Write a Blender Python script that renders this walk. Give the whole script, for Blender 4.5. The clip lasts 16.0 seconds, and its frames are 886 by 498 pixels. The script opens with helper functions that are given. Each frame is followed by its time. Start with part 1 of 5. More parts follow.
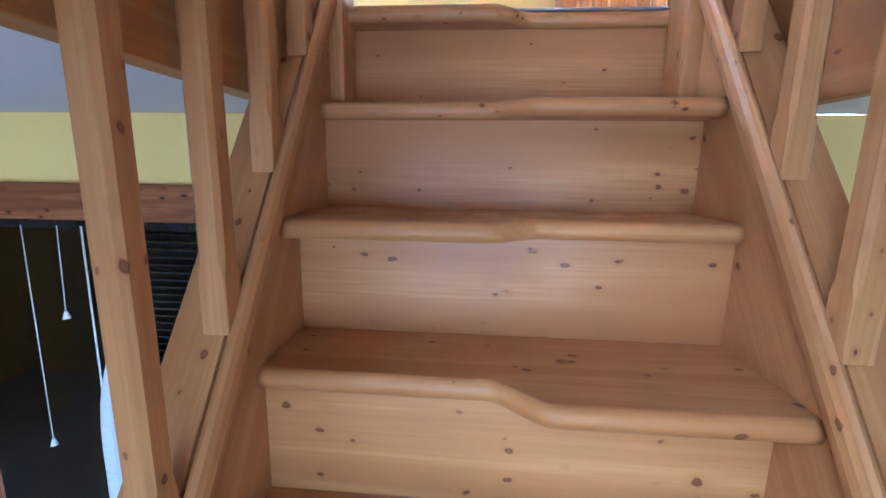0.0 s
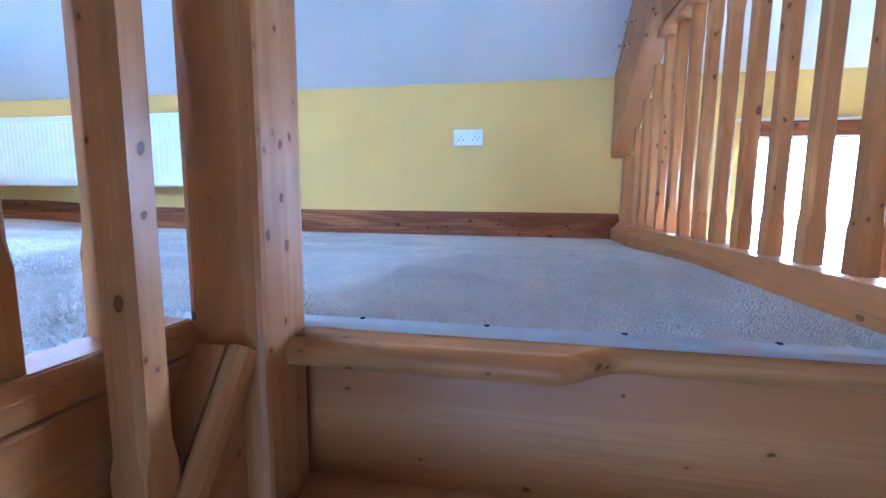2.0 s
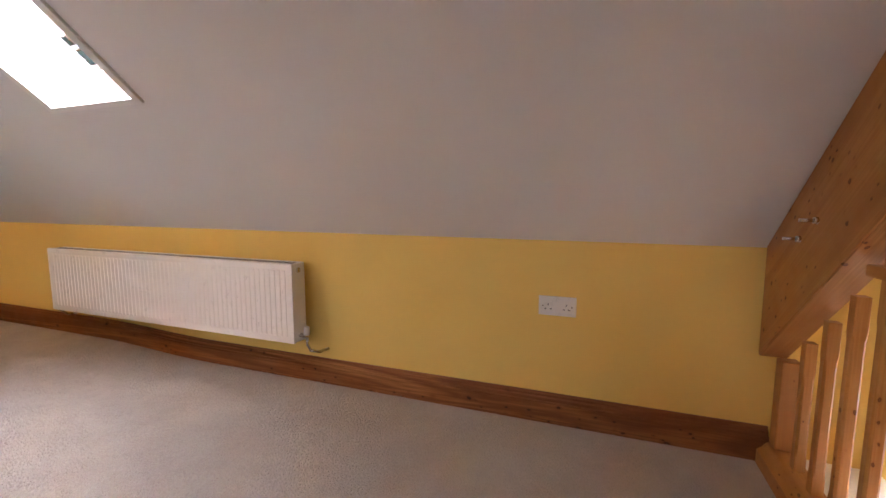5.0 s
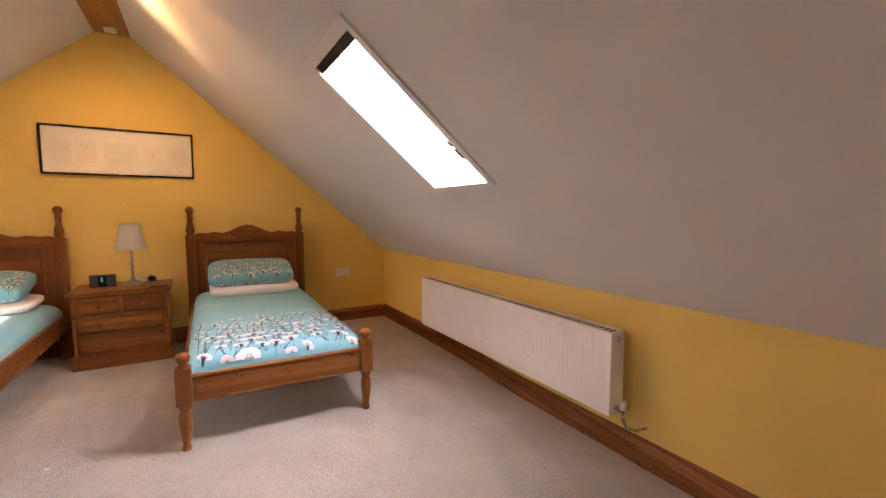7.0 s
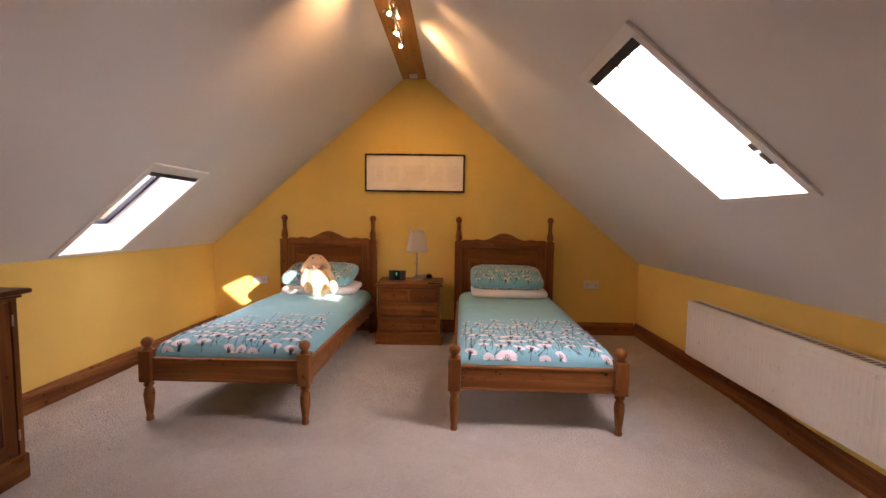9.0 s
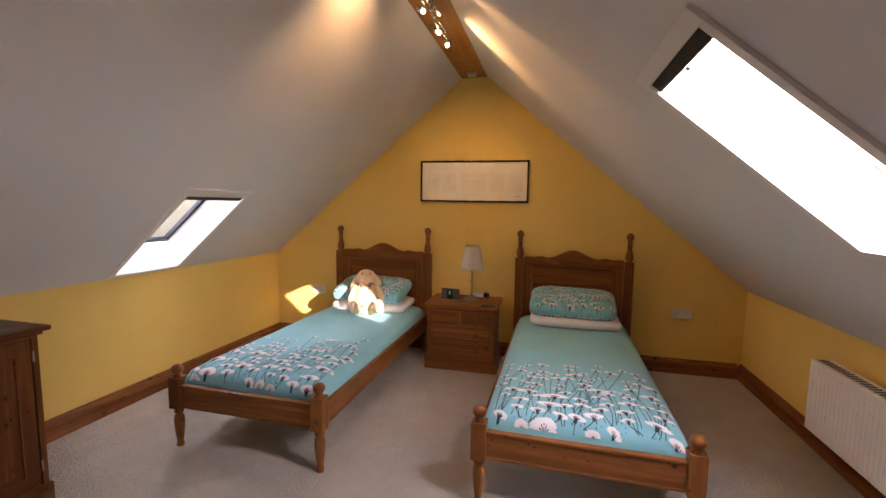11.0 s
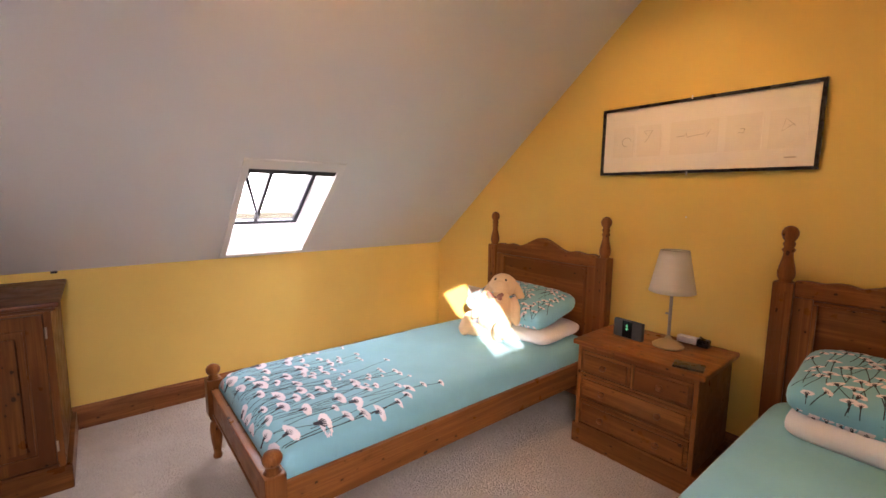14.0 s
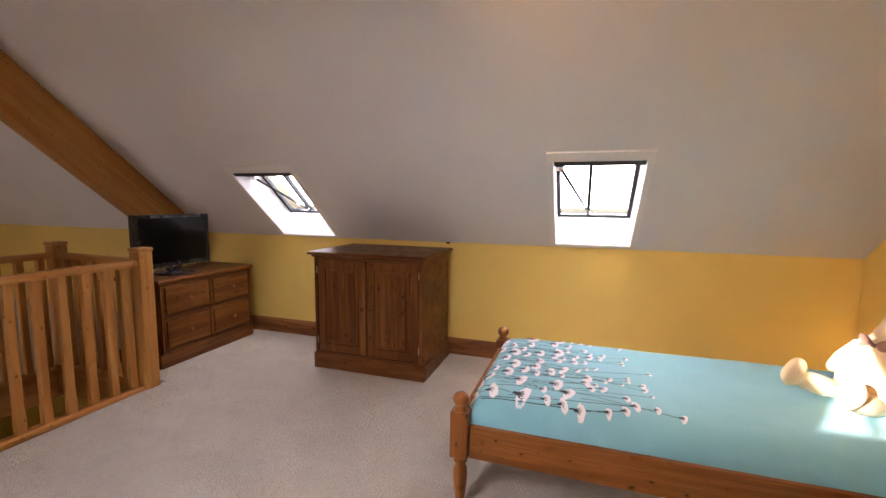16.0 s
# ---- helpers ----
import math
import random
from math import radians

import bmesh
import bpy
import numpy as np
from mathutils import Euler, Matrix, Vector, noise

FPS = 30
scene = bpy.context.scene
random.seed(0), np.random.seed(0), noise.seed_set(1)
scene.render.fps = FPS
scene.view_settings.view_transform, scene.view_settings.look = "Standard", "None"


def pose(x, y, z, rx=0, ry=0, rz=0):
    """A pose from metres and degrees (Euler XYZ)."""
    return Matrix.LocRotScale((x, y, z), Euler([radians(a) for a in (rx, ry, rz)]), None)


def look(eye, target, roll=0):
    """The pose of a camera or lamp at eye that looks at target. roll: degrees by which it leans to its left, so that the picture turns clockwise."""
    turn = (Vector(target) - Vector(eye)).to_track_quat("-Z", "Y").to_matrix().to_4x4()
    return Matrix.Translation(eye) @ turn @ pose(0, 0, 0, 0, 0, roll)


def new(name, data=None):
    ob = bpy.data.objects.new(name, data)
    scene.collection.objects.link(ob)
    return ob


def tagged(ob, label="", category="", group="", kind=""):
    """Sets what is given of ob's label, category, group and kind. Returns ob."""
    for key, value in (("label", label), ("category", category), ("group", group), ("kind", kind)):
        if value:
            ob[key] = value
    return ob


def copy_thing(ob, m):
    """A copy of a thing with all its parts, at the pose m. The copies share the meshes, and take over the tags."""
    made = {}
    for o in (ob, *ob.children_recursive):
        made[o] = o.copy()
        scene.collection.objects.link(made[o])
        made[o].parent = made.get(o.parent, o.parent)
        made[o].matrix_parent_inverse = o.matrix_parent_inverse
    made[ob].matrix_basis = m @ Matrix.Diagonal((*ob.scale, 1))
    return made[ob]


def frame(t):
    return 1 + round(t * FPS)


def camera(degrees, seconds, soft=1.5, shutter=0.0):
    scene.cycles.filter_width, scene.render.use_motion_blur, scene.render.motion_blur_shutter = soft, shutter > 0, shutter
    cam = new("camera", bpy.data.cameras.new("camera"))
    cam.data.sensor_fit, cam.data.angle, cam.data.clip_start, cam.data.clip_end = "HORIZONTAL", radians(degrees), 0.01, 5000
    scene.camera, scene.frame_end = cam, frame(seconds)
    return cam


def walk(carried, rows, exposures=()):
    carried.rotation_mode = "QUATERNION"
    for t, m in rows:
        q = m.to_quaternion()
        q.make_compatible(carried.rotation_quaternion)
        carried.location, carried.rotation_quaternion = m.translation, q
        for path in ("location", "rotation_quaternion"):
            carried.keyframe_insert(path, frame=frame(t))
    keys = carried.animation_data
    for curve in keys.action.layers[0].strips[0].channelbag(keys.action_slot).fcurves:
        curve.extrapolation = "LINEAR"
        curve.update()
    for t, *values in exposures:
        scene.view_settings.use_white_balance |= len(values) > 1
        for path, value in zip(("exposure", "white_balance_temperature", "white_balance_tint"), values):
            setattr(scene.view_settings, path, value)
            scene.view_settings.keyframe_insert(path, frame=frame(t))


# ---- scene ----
cam = camera(92.5, 16.0)
PATH = [
    (0, (-0.161, 0.286, -0.332), (1.798, 0.444, -0.704), 0.8),
    (0.5, (0.051, 0.284, -0.269), (2.01, 0.484, -0.616), 1.0),
    (1, (0.182, 0.293, -0.125), (2.142, 0.565, -0.413), 0.6),
    (1.5, (0.257, 0.306, 0.021), (2.216, 0.617, -0.233), 0.5),
    (2, (0.342, 0.304, 0.165), (2.296, 0.656, -0.074), 0.5),
    (2.5, (0.41, 0.302, 0.284), (2.358, 0.693, 0.054), 0.4),
    (3, (0.467, 0.306, 0.426), (2.407, 0.733, 0.2), 0.3),
    (3.2, (0.492, 0.297, 0.48), (2.429, 0.739, 0.252), 0.3),
    (4.2, (0.655, 0.365, 0.80), (2.545, 0.955, 0.555), 0.1),
    (5.3, (0.836, 0.452, 0.977), (2.652, 1.263, 0.764), -0.0),
    (5.5, (0.848, 0.474, 1.009), (2.607, 1.404, 0.809), -0.1),
    (6, (0.874, 0.56, 1.07), (2.428, 1.804, 0.871), -0.2),
    (6.5, (0.838, 0.562, 1.15), (2.108, 2.096, 0.963), -0.1),
    (7, (0.817, 0.553, 1.186), (1.812, 2.279, 1.01), 0.0),
    (7.5, (0.77, 0.549, 1.204), (1.468, 2.416, 1.043), 0.2),
    (8, (0.722, 0.560, 1.216), (1.091, 2.520, 1.068), 0.4),
    (8.5, (0.706, 0.586, 1.208), (0.788, 2.579, 1.062), 0.6),
    (9, (0.712, 0.585, 1.21), (0.657, 2.579, 1.066), 0.7),
    (9.4, (0.785, 0.528, 1.234), (0.655, 2.516, 1.079), 0.7),
    (9.8, (0.880, 0.596, 1.262), (0.670, 2.576, 1.092), 0.7),
    (10.6, (0.985, 0.890, 1.390), (0.565, 2.835, 1.195), 0.7),
    (11.5, (1.052, 1.189, 1.465), (0.458, 3.087, 1.257), 0.8),
    (12, (1.094, 1.414, 1.457), (0.31, 3.241, 1.239), 0.6),
    (12.5, (1.124, 1.698, 1.457), (0.166, 3.439, 1.232), 0.6),
    (13, (1.156, 1.988, 1.455), (0.049, 3.639, 1.227), 0.7),
    (13.5, (1.175, 2.29, 1.407), (-0.129, 3.787, 1.166), 0.7),
    (14, (1.227, 2.566, 1.342), (-0.308, 3.825, 1.097), 0.6),
    (14.5, (1.233, 2.9, 1.301), (-0.518, 3.834, 1.056), 0.4),
    (15, (1.252, 3.14, 1.244), (-0.652, 3.702, 1.0), 0.3),
    (15.5, (1.308, 3.298, 1.251), (-0.677, 3.284, 1.007), 0.3),
    (16, (1.399, 3.385, 1.242), (-0.492, 2.772, 1.021), 0.6),
]
EXPOSURES = [
    (0.0, 4.4, 3950, 12),
    (1.0, 4.3, 3750, 7),
    (2.0, 3.7, 3500, 7),
    (3.2, 3.3, 4650, 15),
    (5.3, 2.49, 6500, 28),
    (6.0, 2.44, 6800, 30),
    (7.0, 2.27, 7050, 33),
    (8.0, 1.87, 7250, 37),
    (9.2, 1.82, 7150, 36),
    (11.4, 1.62, 6650, 27),
    (12.5, 2.29, 6850, 32),
    (13.5, 2.29, 6850, 32),
    (14.1, 2.06, 6850, 33),
    (14.6, 2.36, 6950, 34),
    (15.0, 2.36, 6850, 31),
    (15.5, 2.06, 6750, 29),
    (16.0, 2.06, 6850, 27),
]
walk(cam, [(t, look(eye, target, roll)) for t, eye, target, roll in PATH], EXPOSURES)

# ---------------------------------------------------------------- plan
XE, XW, YN, YS = 2.64, -1.87, 5.06, -4.40      # inner faces of the walls
KE, KW = 0.765, 0.918                          # heights of the knee walls
RXE, RXW, RZ = 0.398, 0.153, 2.635             # ridge beam: its two sides and its underside
AE = math.atan2(RZ - KE, XE - RXE)             # pitch of the slopes
AW = math.atan2(RZ - KW, RXW - XW)
LOW = -2.52                                    # floor of the storey below
SLAB = 0.24                                    # thickness of the roof

# ---------------------------------------------------------------- light
SUN_EL, SUN_AZ = 18.5, 130.5                   # height, and bearing clockwise from north (y)
world = bpy.data.worlds.new("sky")
scene.world = world
world.use_nodes = True
wn = world.node_tree
sky = wn.nodes.new("ShaderNodeTexSky")
sky.sky_type = "NISHITA"
sky.sun_disc = False
sky.sun_elevation, sky.sun_rotation = radians(SUN_EL), radians(SUN_AZ)
wn.links.new(sky.outputs[0], wn.nodes["Background"].inputs[0])
wn.nodes["Background"].inputs[1].default_value = 0.08

sun = new("sun", bpy.data.lights.new("sun", "SUN"))
sun.data.energy, sun.data.angle, sun.data.color = 5.0, radians(0.5), (1.0, 0.93, 0.83)
az, el = radians(SUN_AZ), radians(SUN_EL)
to_sun = Vector((math.sin(az) * math.cos(el), math.cos(az) * math.cos(el), math.sin(el)))
sun.matrix_world = look(to_sun * 30, (0, 0, 0))


def slope_point(side, u, v, w):
    """A place on a roof slope: u along the ridge, v up the slope from the knee wall, w outwards."""
    if side == "E":
        return Vector((XE - v * math.cos(AE) + w * math.sin(AE), u, KE + v * math.sin(AE) + w * math.cos(AE)))
    return Vector((XW + v * math.cos(AW) - w * math.sin(AW), u, KW + v * math.sin(AW) + w * math.cos(AW)))


# roof windows: side, y0, y1, v0, v1
ROOFLIGHTS = [
    ("E", 2.132, 2.625, 0.672 / math.cos(AE), 1.312 / math.cos(AE)),
    ("W", 3.215, 3.720, 0.040 / math.cos(AW), 0.672 / math.cos(AW)),
    ("W", 0.815, 1.352, 0.030 / math.cos(AW), 0.628 / math.cos(AW)),
]
SKY_WATTS = [25.5, 16.0, 11.0]
for (side, y0, y1, v0, v1), watts in zip(ROOFLIGHTS, SKY_WATTS):
    lamp = new("sky_light", bpy.data.lights.new("sky_light", "AREA"))
    lamp.data.shape, lamp.data.size, lamp.data.size_y = "RECTANGLE", y1 - y0 + 0.5, v1 - v0 + 0.5
    lamp.data.energy, lamp.data.color = watts, (0.93, 0.97, 1.0)
    mid = slope_point(side, (y0 + y1) / 2, (v0 + v1) / 2, SLAB + 0.30)
    lamp.matrix_world = look(mid, slope_point(side, (y0 + y1) / 2, (v0 + v1) / 2, 0))
lamp = new("sky_light", bpy.data.lights.new("sky_light", "AREA"))
lamp.data.shape, lamp.data.size, lamp.data.size_y, lamp.data.energy = "RECTANGLE", 1.40, 1.1, 4.2
lamp.data.color = (0.97, 0.98, 1.0)
lamp.matrix_world = look((XE + 0.32, -1.40, 0.05), (0, -1.40, 0.05))
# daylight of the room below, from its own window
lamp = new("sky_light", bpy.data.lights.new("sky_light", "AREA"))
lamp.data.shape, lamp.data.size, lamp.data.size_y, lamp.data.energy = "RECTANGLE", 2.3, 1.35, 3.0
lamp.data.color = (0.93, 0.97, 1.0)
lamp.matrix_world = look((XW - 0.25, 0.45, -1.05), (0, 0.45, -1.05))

# spotlights on the ridge beam
SPOTS = [((0.262, 4.06, 2.545), (0.40, 4.80, 0.75), 9.0, 135), ((0.285, 3.80, 2.545), (1.10, 3.60, 1.90), 10.0, 110),
         ((0.275, 3.50, 2.550), (0.52, 3.69, 2.46), 4.0, 26), ((0.290, 3.18, 2.550), (0.66, 3.19, 2.37), 5.0, 30),
         ((0.262, 3.00, 2.545), (-0.45, 3.40, 2.10), 9.5, 84)]
for eye, target, watts, cone in SPOTS:
    lamp = new("spot_bulb", bpy.data.lights.new("spot_bulb", "SPOT"))
    lamp.data.energy, lamp.data.color = watts, (1.0, 0.59, 0.23)
    lamp.data.spot_size, lamp.data.spot_blend, lamp.data.shadow_soft_size = radians(cone), 1.0, 0.015
    lamp.matrix_world = look(eye, target)

# ---------------------------------------------------------------- materials
def shader(name):
    m = bpy.data.materials.new(name)
    m.use_nodes = True
    return m, m.node_tree, m.node_tree.nodes["Principled BSDF"]


def coords(nt, scale=(1, 1, 1), jitter=0.0):
    """Object coordinates, scaled; jitter shifts them from object to object."""
    tc = nt.nodes.new("ShaderNodeTexCoord")
    out = tc.outputs["Object"]
    if jitter:
        info = nt.nodes.new("ShaderNodeObjectInfo")
        mul = nt.nodes.new("ShaderNodeVectorMath")
        mul.operation = "SCALE"
        mul.inputs[0].default_value = (jitter, jitter * 0.73, jitter * 1.31)
        nt.links.new(info.outputs["Random"], mul.inputs["Scale"])
        add = nt.nodes.new("ShaderNodeVectorMath")
        nt.links.new(out, add.inputs[0])
        nt.links.new(mul.outputs[0], add.inputs[1])
        out = add.outputs[0]
    mp = nt.nodes.new("ShaderNodeMapping")
    mp.inputs["Scale"].default_value = scale
    nt.links.new(out, mp.inputs["Vector"])
    return mp.outputs[0]


def noise_tex(nt, vec, scale, detail=3.0, rough=0.5, distort=0.0):
    n = nt.nodes.new("ShaderNodeTexNoise")
    n.inputs["Scale"].default_value, n.inputs["Detail"].default_value = scale, detail
    n.inputs["Roughness"].default_value, n.inputs["Distortion"].default_value = rough, distort
    nt.links.new(vec, n.inputs["Vector"])
    return n.outputs[0]


def ramp(nt, fac, stops):
    r = nt.nodes.new("ShaderNodeValToRGB")
    els = r.color_ramp.elements
    while len(els) < len(stops):
        els.new(0.5)
    for e, (p, c) in zip(els, stops):
        e.position = p
        e.color = (*c, 1) if isinstance(c, tuple) else (c, c, c, 1)
    nt.links.new(fac, r.inputs[0])
    return r.outputs[0]


def mix(nt, fac, a, b, blend="MIX"):
    m = nt.nodes.new("ShaderNodeMix")
    m.data_type, m.blend_type = "RGBA", blend
    for sock, val in ((m.inputs[0], fac), (m.inputs[6], a), (m.inputs[7], b)):
        if isinstance(val, (int, float)):
            sock.default_value = val
        elif isinstance(val, tuple):
            sock.default_value = (*val, 1)
        else:
            nt.links.new(val, sock)
    return m.outputs[2]


def arith(nt, op, a, b=0.0):
    m = nt.nodes.new("ShaderNodeMath")
    m.operation = op
    for sock, val in ((m.inputs[0], a), (m.inputs[1], b)):
        if isinstance(val, (int, float)):
            sock.default_value = val
        else:
            nt.links.new(val, sock)
    return m.outputs[0]


def bump(nt, bsdf, height, strength, distance):
    b = nt.nodes.new("ShaderNodeBump")
    b.inputs["Strength"].default_value, b.inputs["Distance"].default_value = strength, distance
    nt.links.new(height, b.inputs["Height"])
    nt.links.new(b.outputs[0], bsdf.inputs["Normal"])


def painted(name, col, rough=0.75, vary=0.06, grain=0.15, jitter=0.0):
    """Rolled wall paint: a soft stain, a fine stipple."""
    m, nt, p = shader(name)
    v = coords(nt, jitter=jitter)
    big = noise_tex(nt, v, 1.3, 4.0)
    fine = noise_tex(nt, v, 160.0, 2.0)
    lo = tuple(c * (1 - vary) for c in col)
    hi = tuple(min(1, c * (1 + vary)) for c in col)
    nt.links.new(ramp(nt, big, [(0.3, lo), (0.7, hi)]), p.inputs["Base Color"])
    p.inputs["Roughness"].default_value = rough
    bump(nt, p, fine, grain, 0.002)
    return m


def plain(name, col, rough=0.4, metal=0.0, vary=0.05):
    m, nt, p = shader(name)
    v = coords(nt)
    n = noise_tex(nt, v, 9.0, 4.0)
    nt.links.new(ramp(nt, n, [(0.3, tuple(c * (1 - vary) for c in col)), (0.7, tuple(min(1, c * (1 + vary)) for c in col))]), p.inputs["Base Color"])
    nt.links.new(ramp(nt, noise_tex(nt, v, 30.0), [(0.3, max(0, rough - 0.06)), (0.7, min(1, rough + 0.06))]), p.inputs["Roughness"])
    p.inputs["Metallic"].default_value = metal
    return m


def wood(name, light, mid, dark, axis, knots=1.0, rough=0.38, ring=5.0, knot=0.11):
    """Knotty pine with its grain along one axis."""
    m, nt, p = shader(name)
    along = lambda a, c: tuple(a if i == axis else c for i in range(3))
    v = coords(nt, jitter=11.0)
    vm = coords(nt, along(0.5, 8.0), jitter=11.0)
    broad = noise_tex(nt, vm, 1.0, 2.5, 0.5, 0.6)
    rings = arith(nt, "PINGPONG", arith(nt, "MULTIPLY", broad, ring), 0.5)
    rings = ramp(nt, rings, [(0.05, 1.0), (0.32, 0.35), (0.5, 0.0)])
    fine = noise_tex(nt, coords(nt, along(5.0, 190.0), jitter=11.0), 1.0, 2.0)
    col = mix(nt, ramp(nt, broad, [(0.35, 0.0), (0.68, 1.0)]), light, mid)
    col = mix(nt, arith(nt, "MULTIPLY", rings, 0.75), col, mid)
    col = mix(nt, arith(nt, "MULTIPLY", ramp(nt, fine, [(0.40, 0.0), (0.66, 1.0)]), 0.6), col, mid)
    wn_ = nt.nodes.new("ShaderNodeTexNoise")
    wn_.inputs["Scale"].default_value = 45.0
    nt.links.new(v, wn_.inputs["Vector"])
    rows = ramp(nt, noise_tex(nt, coords(nt, along(0.35, 13.0), jitter=11.0), 1.0, 1.0), [(0.44, 0.0), (0.52, 1.0)])
    # large knots here and there, pin knots in rows along the boards
    for lengthwise, across, wobble, small, grow, share, rowed in ((11.0, 16.0, 0.17, 0.05, knot, 0.75 * knots, False), (21.0, 34.0, 0.28, 0.07, 0.12, 0.6 * knots, True)):
        vo = nt.nodes.new("ShaderNodeTexVoronoi")
        vo.inputs["Scale"].default_value = 1.0
        wob = nt.nodes.new("ShaderNodeVectorMath")
        wob.operation = "SCALE"
        nt.links.new(wn_.outputs["Color"], wob.inputs[0])
        wob.inputs["Scale"].default_value = wobble
        va = nt.nodes.new("ShaderNodeVectorMath")
        nt.links.new(coords(nt, along(lengthwise, across), jitter=11.0), va.inputs[0])
        nt.links.new(wob.outputs[0], va.inputs[1])
        nt.links.new(va.outputs[0], vo.inputs["Vector"])
        sep = nt.nodes.new("ShaderNodeSeparateColor")
        nt.links.new(vo.outputs["Color"], sep.inputs[0])
        gate = arith(nt, "GREATER_THAN", sep.outputs[0], 1 - share)
        if rowed:
            gate = arith(nt, "MULTIPLY", gate, rows)
        size = arith(nt, "MULTIPLY_ADD", sep.outputs[1], grow)
        size.node.inputs[2].default_value = small
        rel = arith(nt, "DIVIDE", vo.outputs["Distance"], size)
        core = arith(nt, "MULTIPLY", ramp(nt, rel, [(0.0, 0.80), (0.45, 0.70), (0.68, 0.95), (1.0, 0.0)]), gate)
        halo = arith(nt, "MULTIPLY", ramp(nt, arith(nt, "MULTIPLY", rel, 0.45), [(0.0, 0.7), (0.5, 0.5), (1.0, 0.0)]), gate)
        col = mix(nt, halo, col, mid)
        col = mix(nt, core, col, dark)
    nt.links.new(col, p.inputs["Base Color"])
    nt.links.new(ramp(nt, noise_tex(nt, v, 14.0), [(0.3, rough - 0.07), (0.75, rough + 0.12)]), p.inputs["Roughness"])
    p.inputs["Coat Weight"].default_value, p.inputs["Coat Roughness"].default_value = 0.07, 0.25
    p.inputs["Specular IOR Level"].default_value = 0.20
    bump(nt, p, mix(nt, 0.5, fine, rings), 0.10, 0.0015)
    return m


PINE = [wood("honey_pine", (0.575, 0.300, 0.090), (0.40, 0.168, 0.042), (0.115, 0.033, 0.008), a, 1.15, 0.40, 5.0, 0.085) for a in range(3)]
STAINED = [wood("stained_pine", (0.27, 0.105, 0.025), (0.098, 0.029, 0.007), (0.010, 0.004, 0.002), a, 1.1, 0.34) for a in range(3)]
BEDPINE = [wood("waxed_pine", (0.36, 0.145, 0.038), (0.160, 0.050, 0.012), (0.016, 0.006, 0.003), a, 1.1, 0.34) for a in range(3)]
SKIRT = [wood("skirting_pine", (0.46, 0.205, 0.072), (0.165, 0.052, 0.016), (0.025, 0.009, 0.004), a, 1.2, 0.42, 9.0) for a in range(3)]
YELLOW = painted("yellow_wall_paint", (0.82, 0.58, 0.15))
WHITE = painted("white_ceiling_paint", (0.76, 0.735, 0.71), 0.85, 0.03, 0.2)
TRIM = painted("white_satin_trim", (0.80, 0.77, 0.73), 0.4, 0.02, 0.03)
ENAMEL = plain("white_enamel", (0.80, 0.78, 0.74), 0.32, 0.0, 0.02)
PLASTIC = plain("white_plastic", (0.82, 0.80, 0.77), 0.3, 0.0, 0.02)
BLACK = plain("black_plastic", (0.012, 0.012, 0.013), 0.28)
GREYCLOTH = plain("dark_grey_plastic", (0.045, 0.043, 0.042), 0.6, 0.0, 0.1)
HOLE = plain("dark_slot", (0.02, 0.02, 0.02), 0.6)
STEEL = plain("dark_steel", (0.035, 0.038, 0.045), 0.35, 0.6)
CHROME = plain("brushed_steel", (0.62, 0.60, 0.57), 0.25, 1.0)
NICKEL = plain("satin_nickel", (0.43, 0.38, 0.32), 0.36, 1.0)
SCREEN = plain("black_screen", (0.004, 0.004, 0.005), 0.16)
SCREEN.node_tree.nodes["Principled BSDF"].inputs["Specular IOR Level"].default_value = 0.25
SHEETP = plain("embossed_paper", (0.755, 0.72, 0.68), 0.8, 0.0, 0.03)
PAPER = plain("white_paper", (0.80, 0.77, 0.74), 0.8, 0.0, 0.015)
INK = plain("faint_grey_ink", (0.42, 0.39, 0.37), 0.8)
PRINT_W = plain("white_print", (0.80, 0.74, 0.76), 0.85, 0.0, 0.08)
PRINT_K = plain("dark_print", (0.035, 0.04, 0.055), 0.85)


def cloth(name, col, vary=0.07, weave=700.0, strength=0.15):
    m, nt, p = shader(name)
    v = coords(nt)
    n = noise_tex(nt, v, 3.0, 5.0, 0.6)
    nt.links.new(ramp(nt, n, [(0.3, tuple(c * (1 - vary) for c in col)), (0.7, tuple(min(1, c * (1 + vary)) for c in col))]), p.inputs["Base Color"])
    p.inputs["Roughness"].default_value = 0.85
    p.inputs["Sheen Weight"].default_value = 0.15
    creases = noise_tex(nt, coords(nt, (1, 0.5, 1)), 26.0, 4.0, 0.55, 1.2)
    bump(nt, p, mix(nt, 0.25, creases, noise_tex(nt, v, weave, 1.0)), strength, 0.01)
    return m


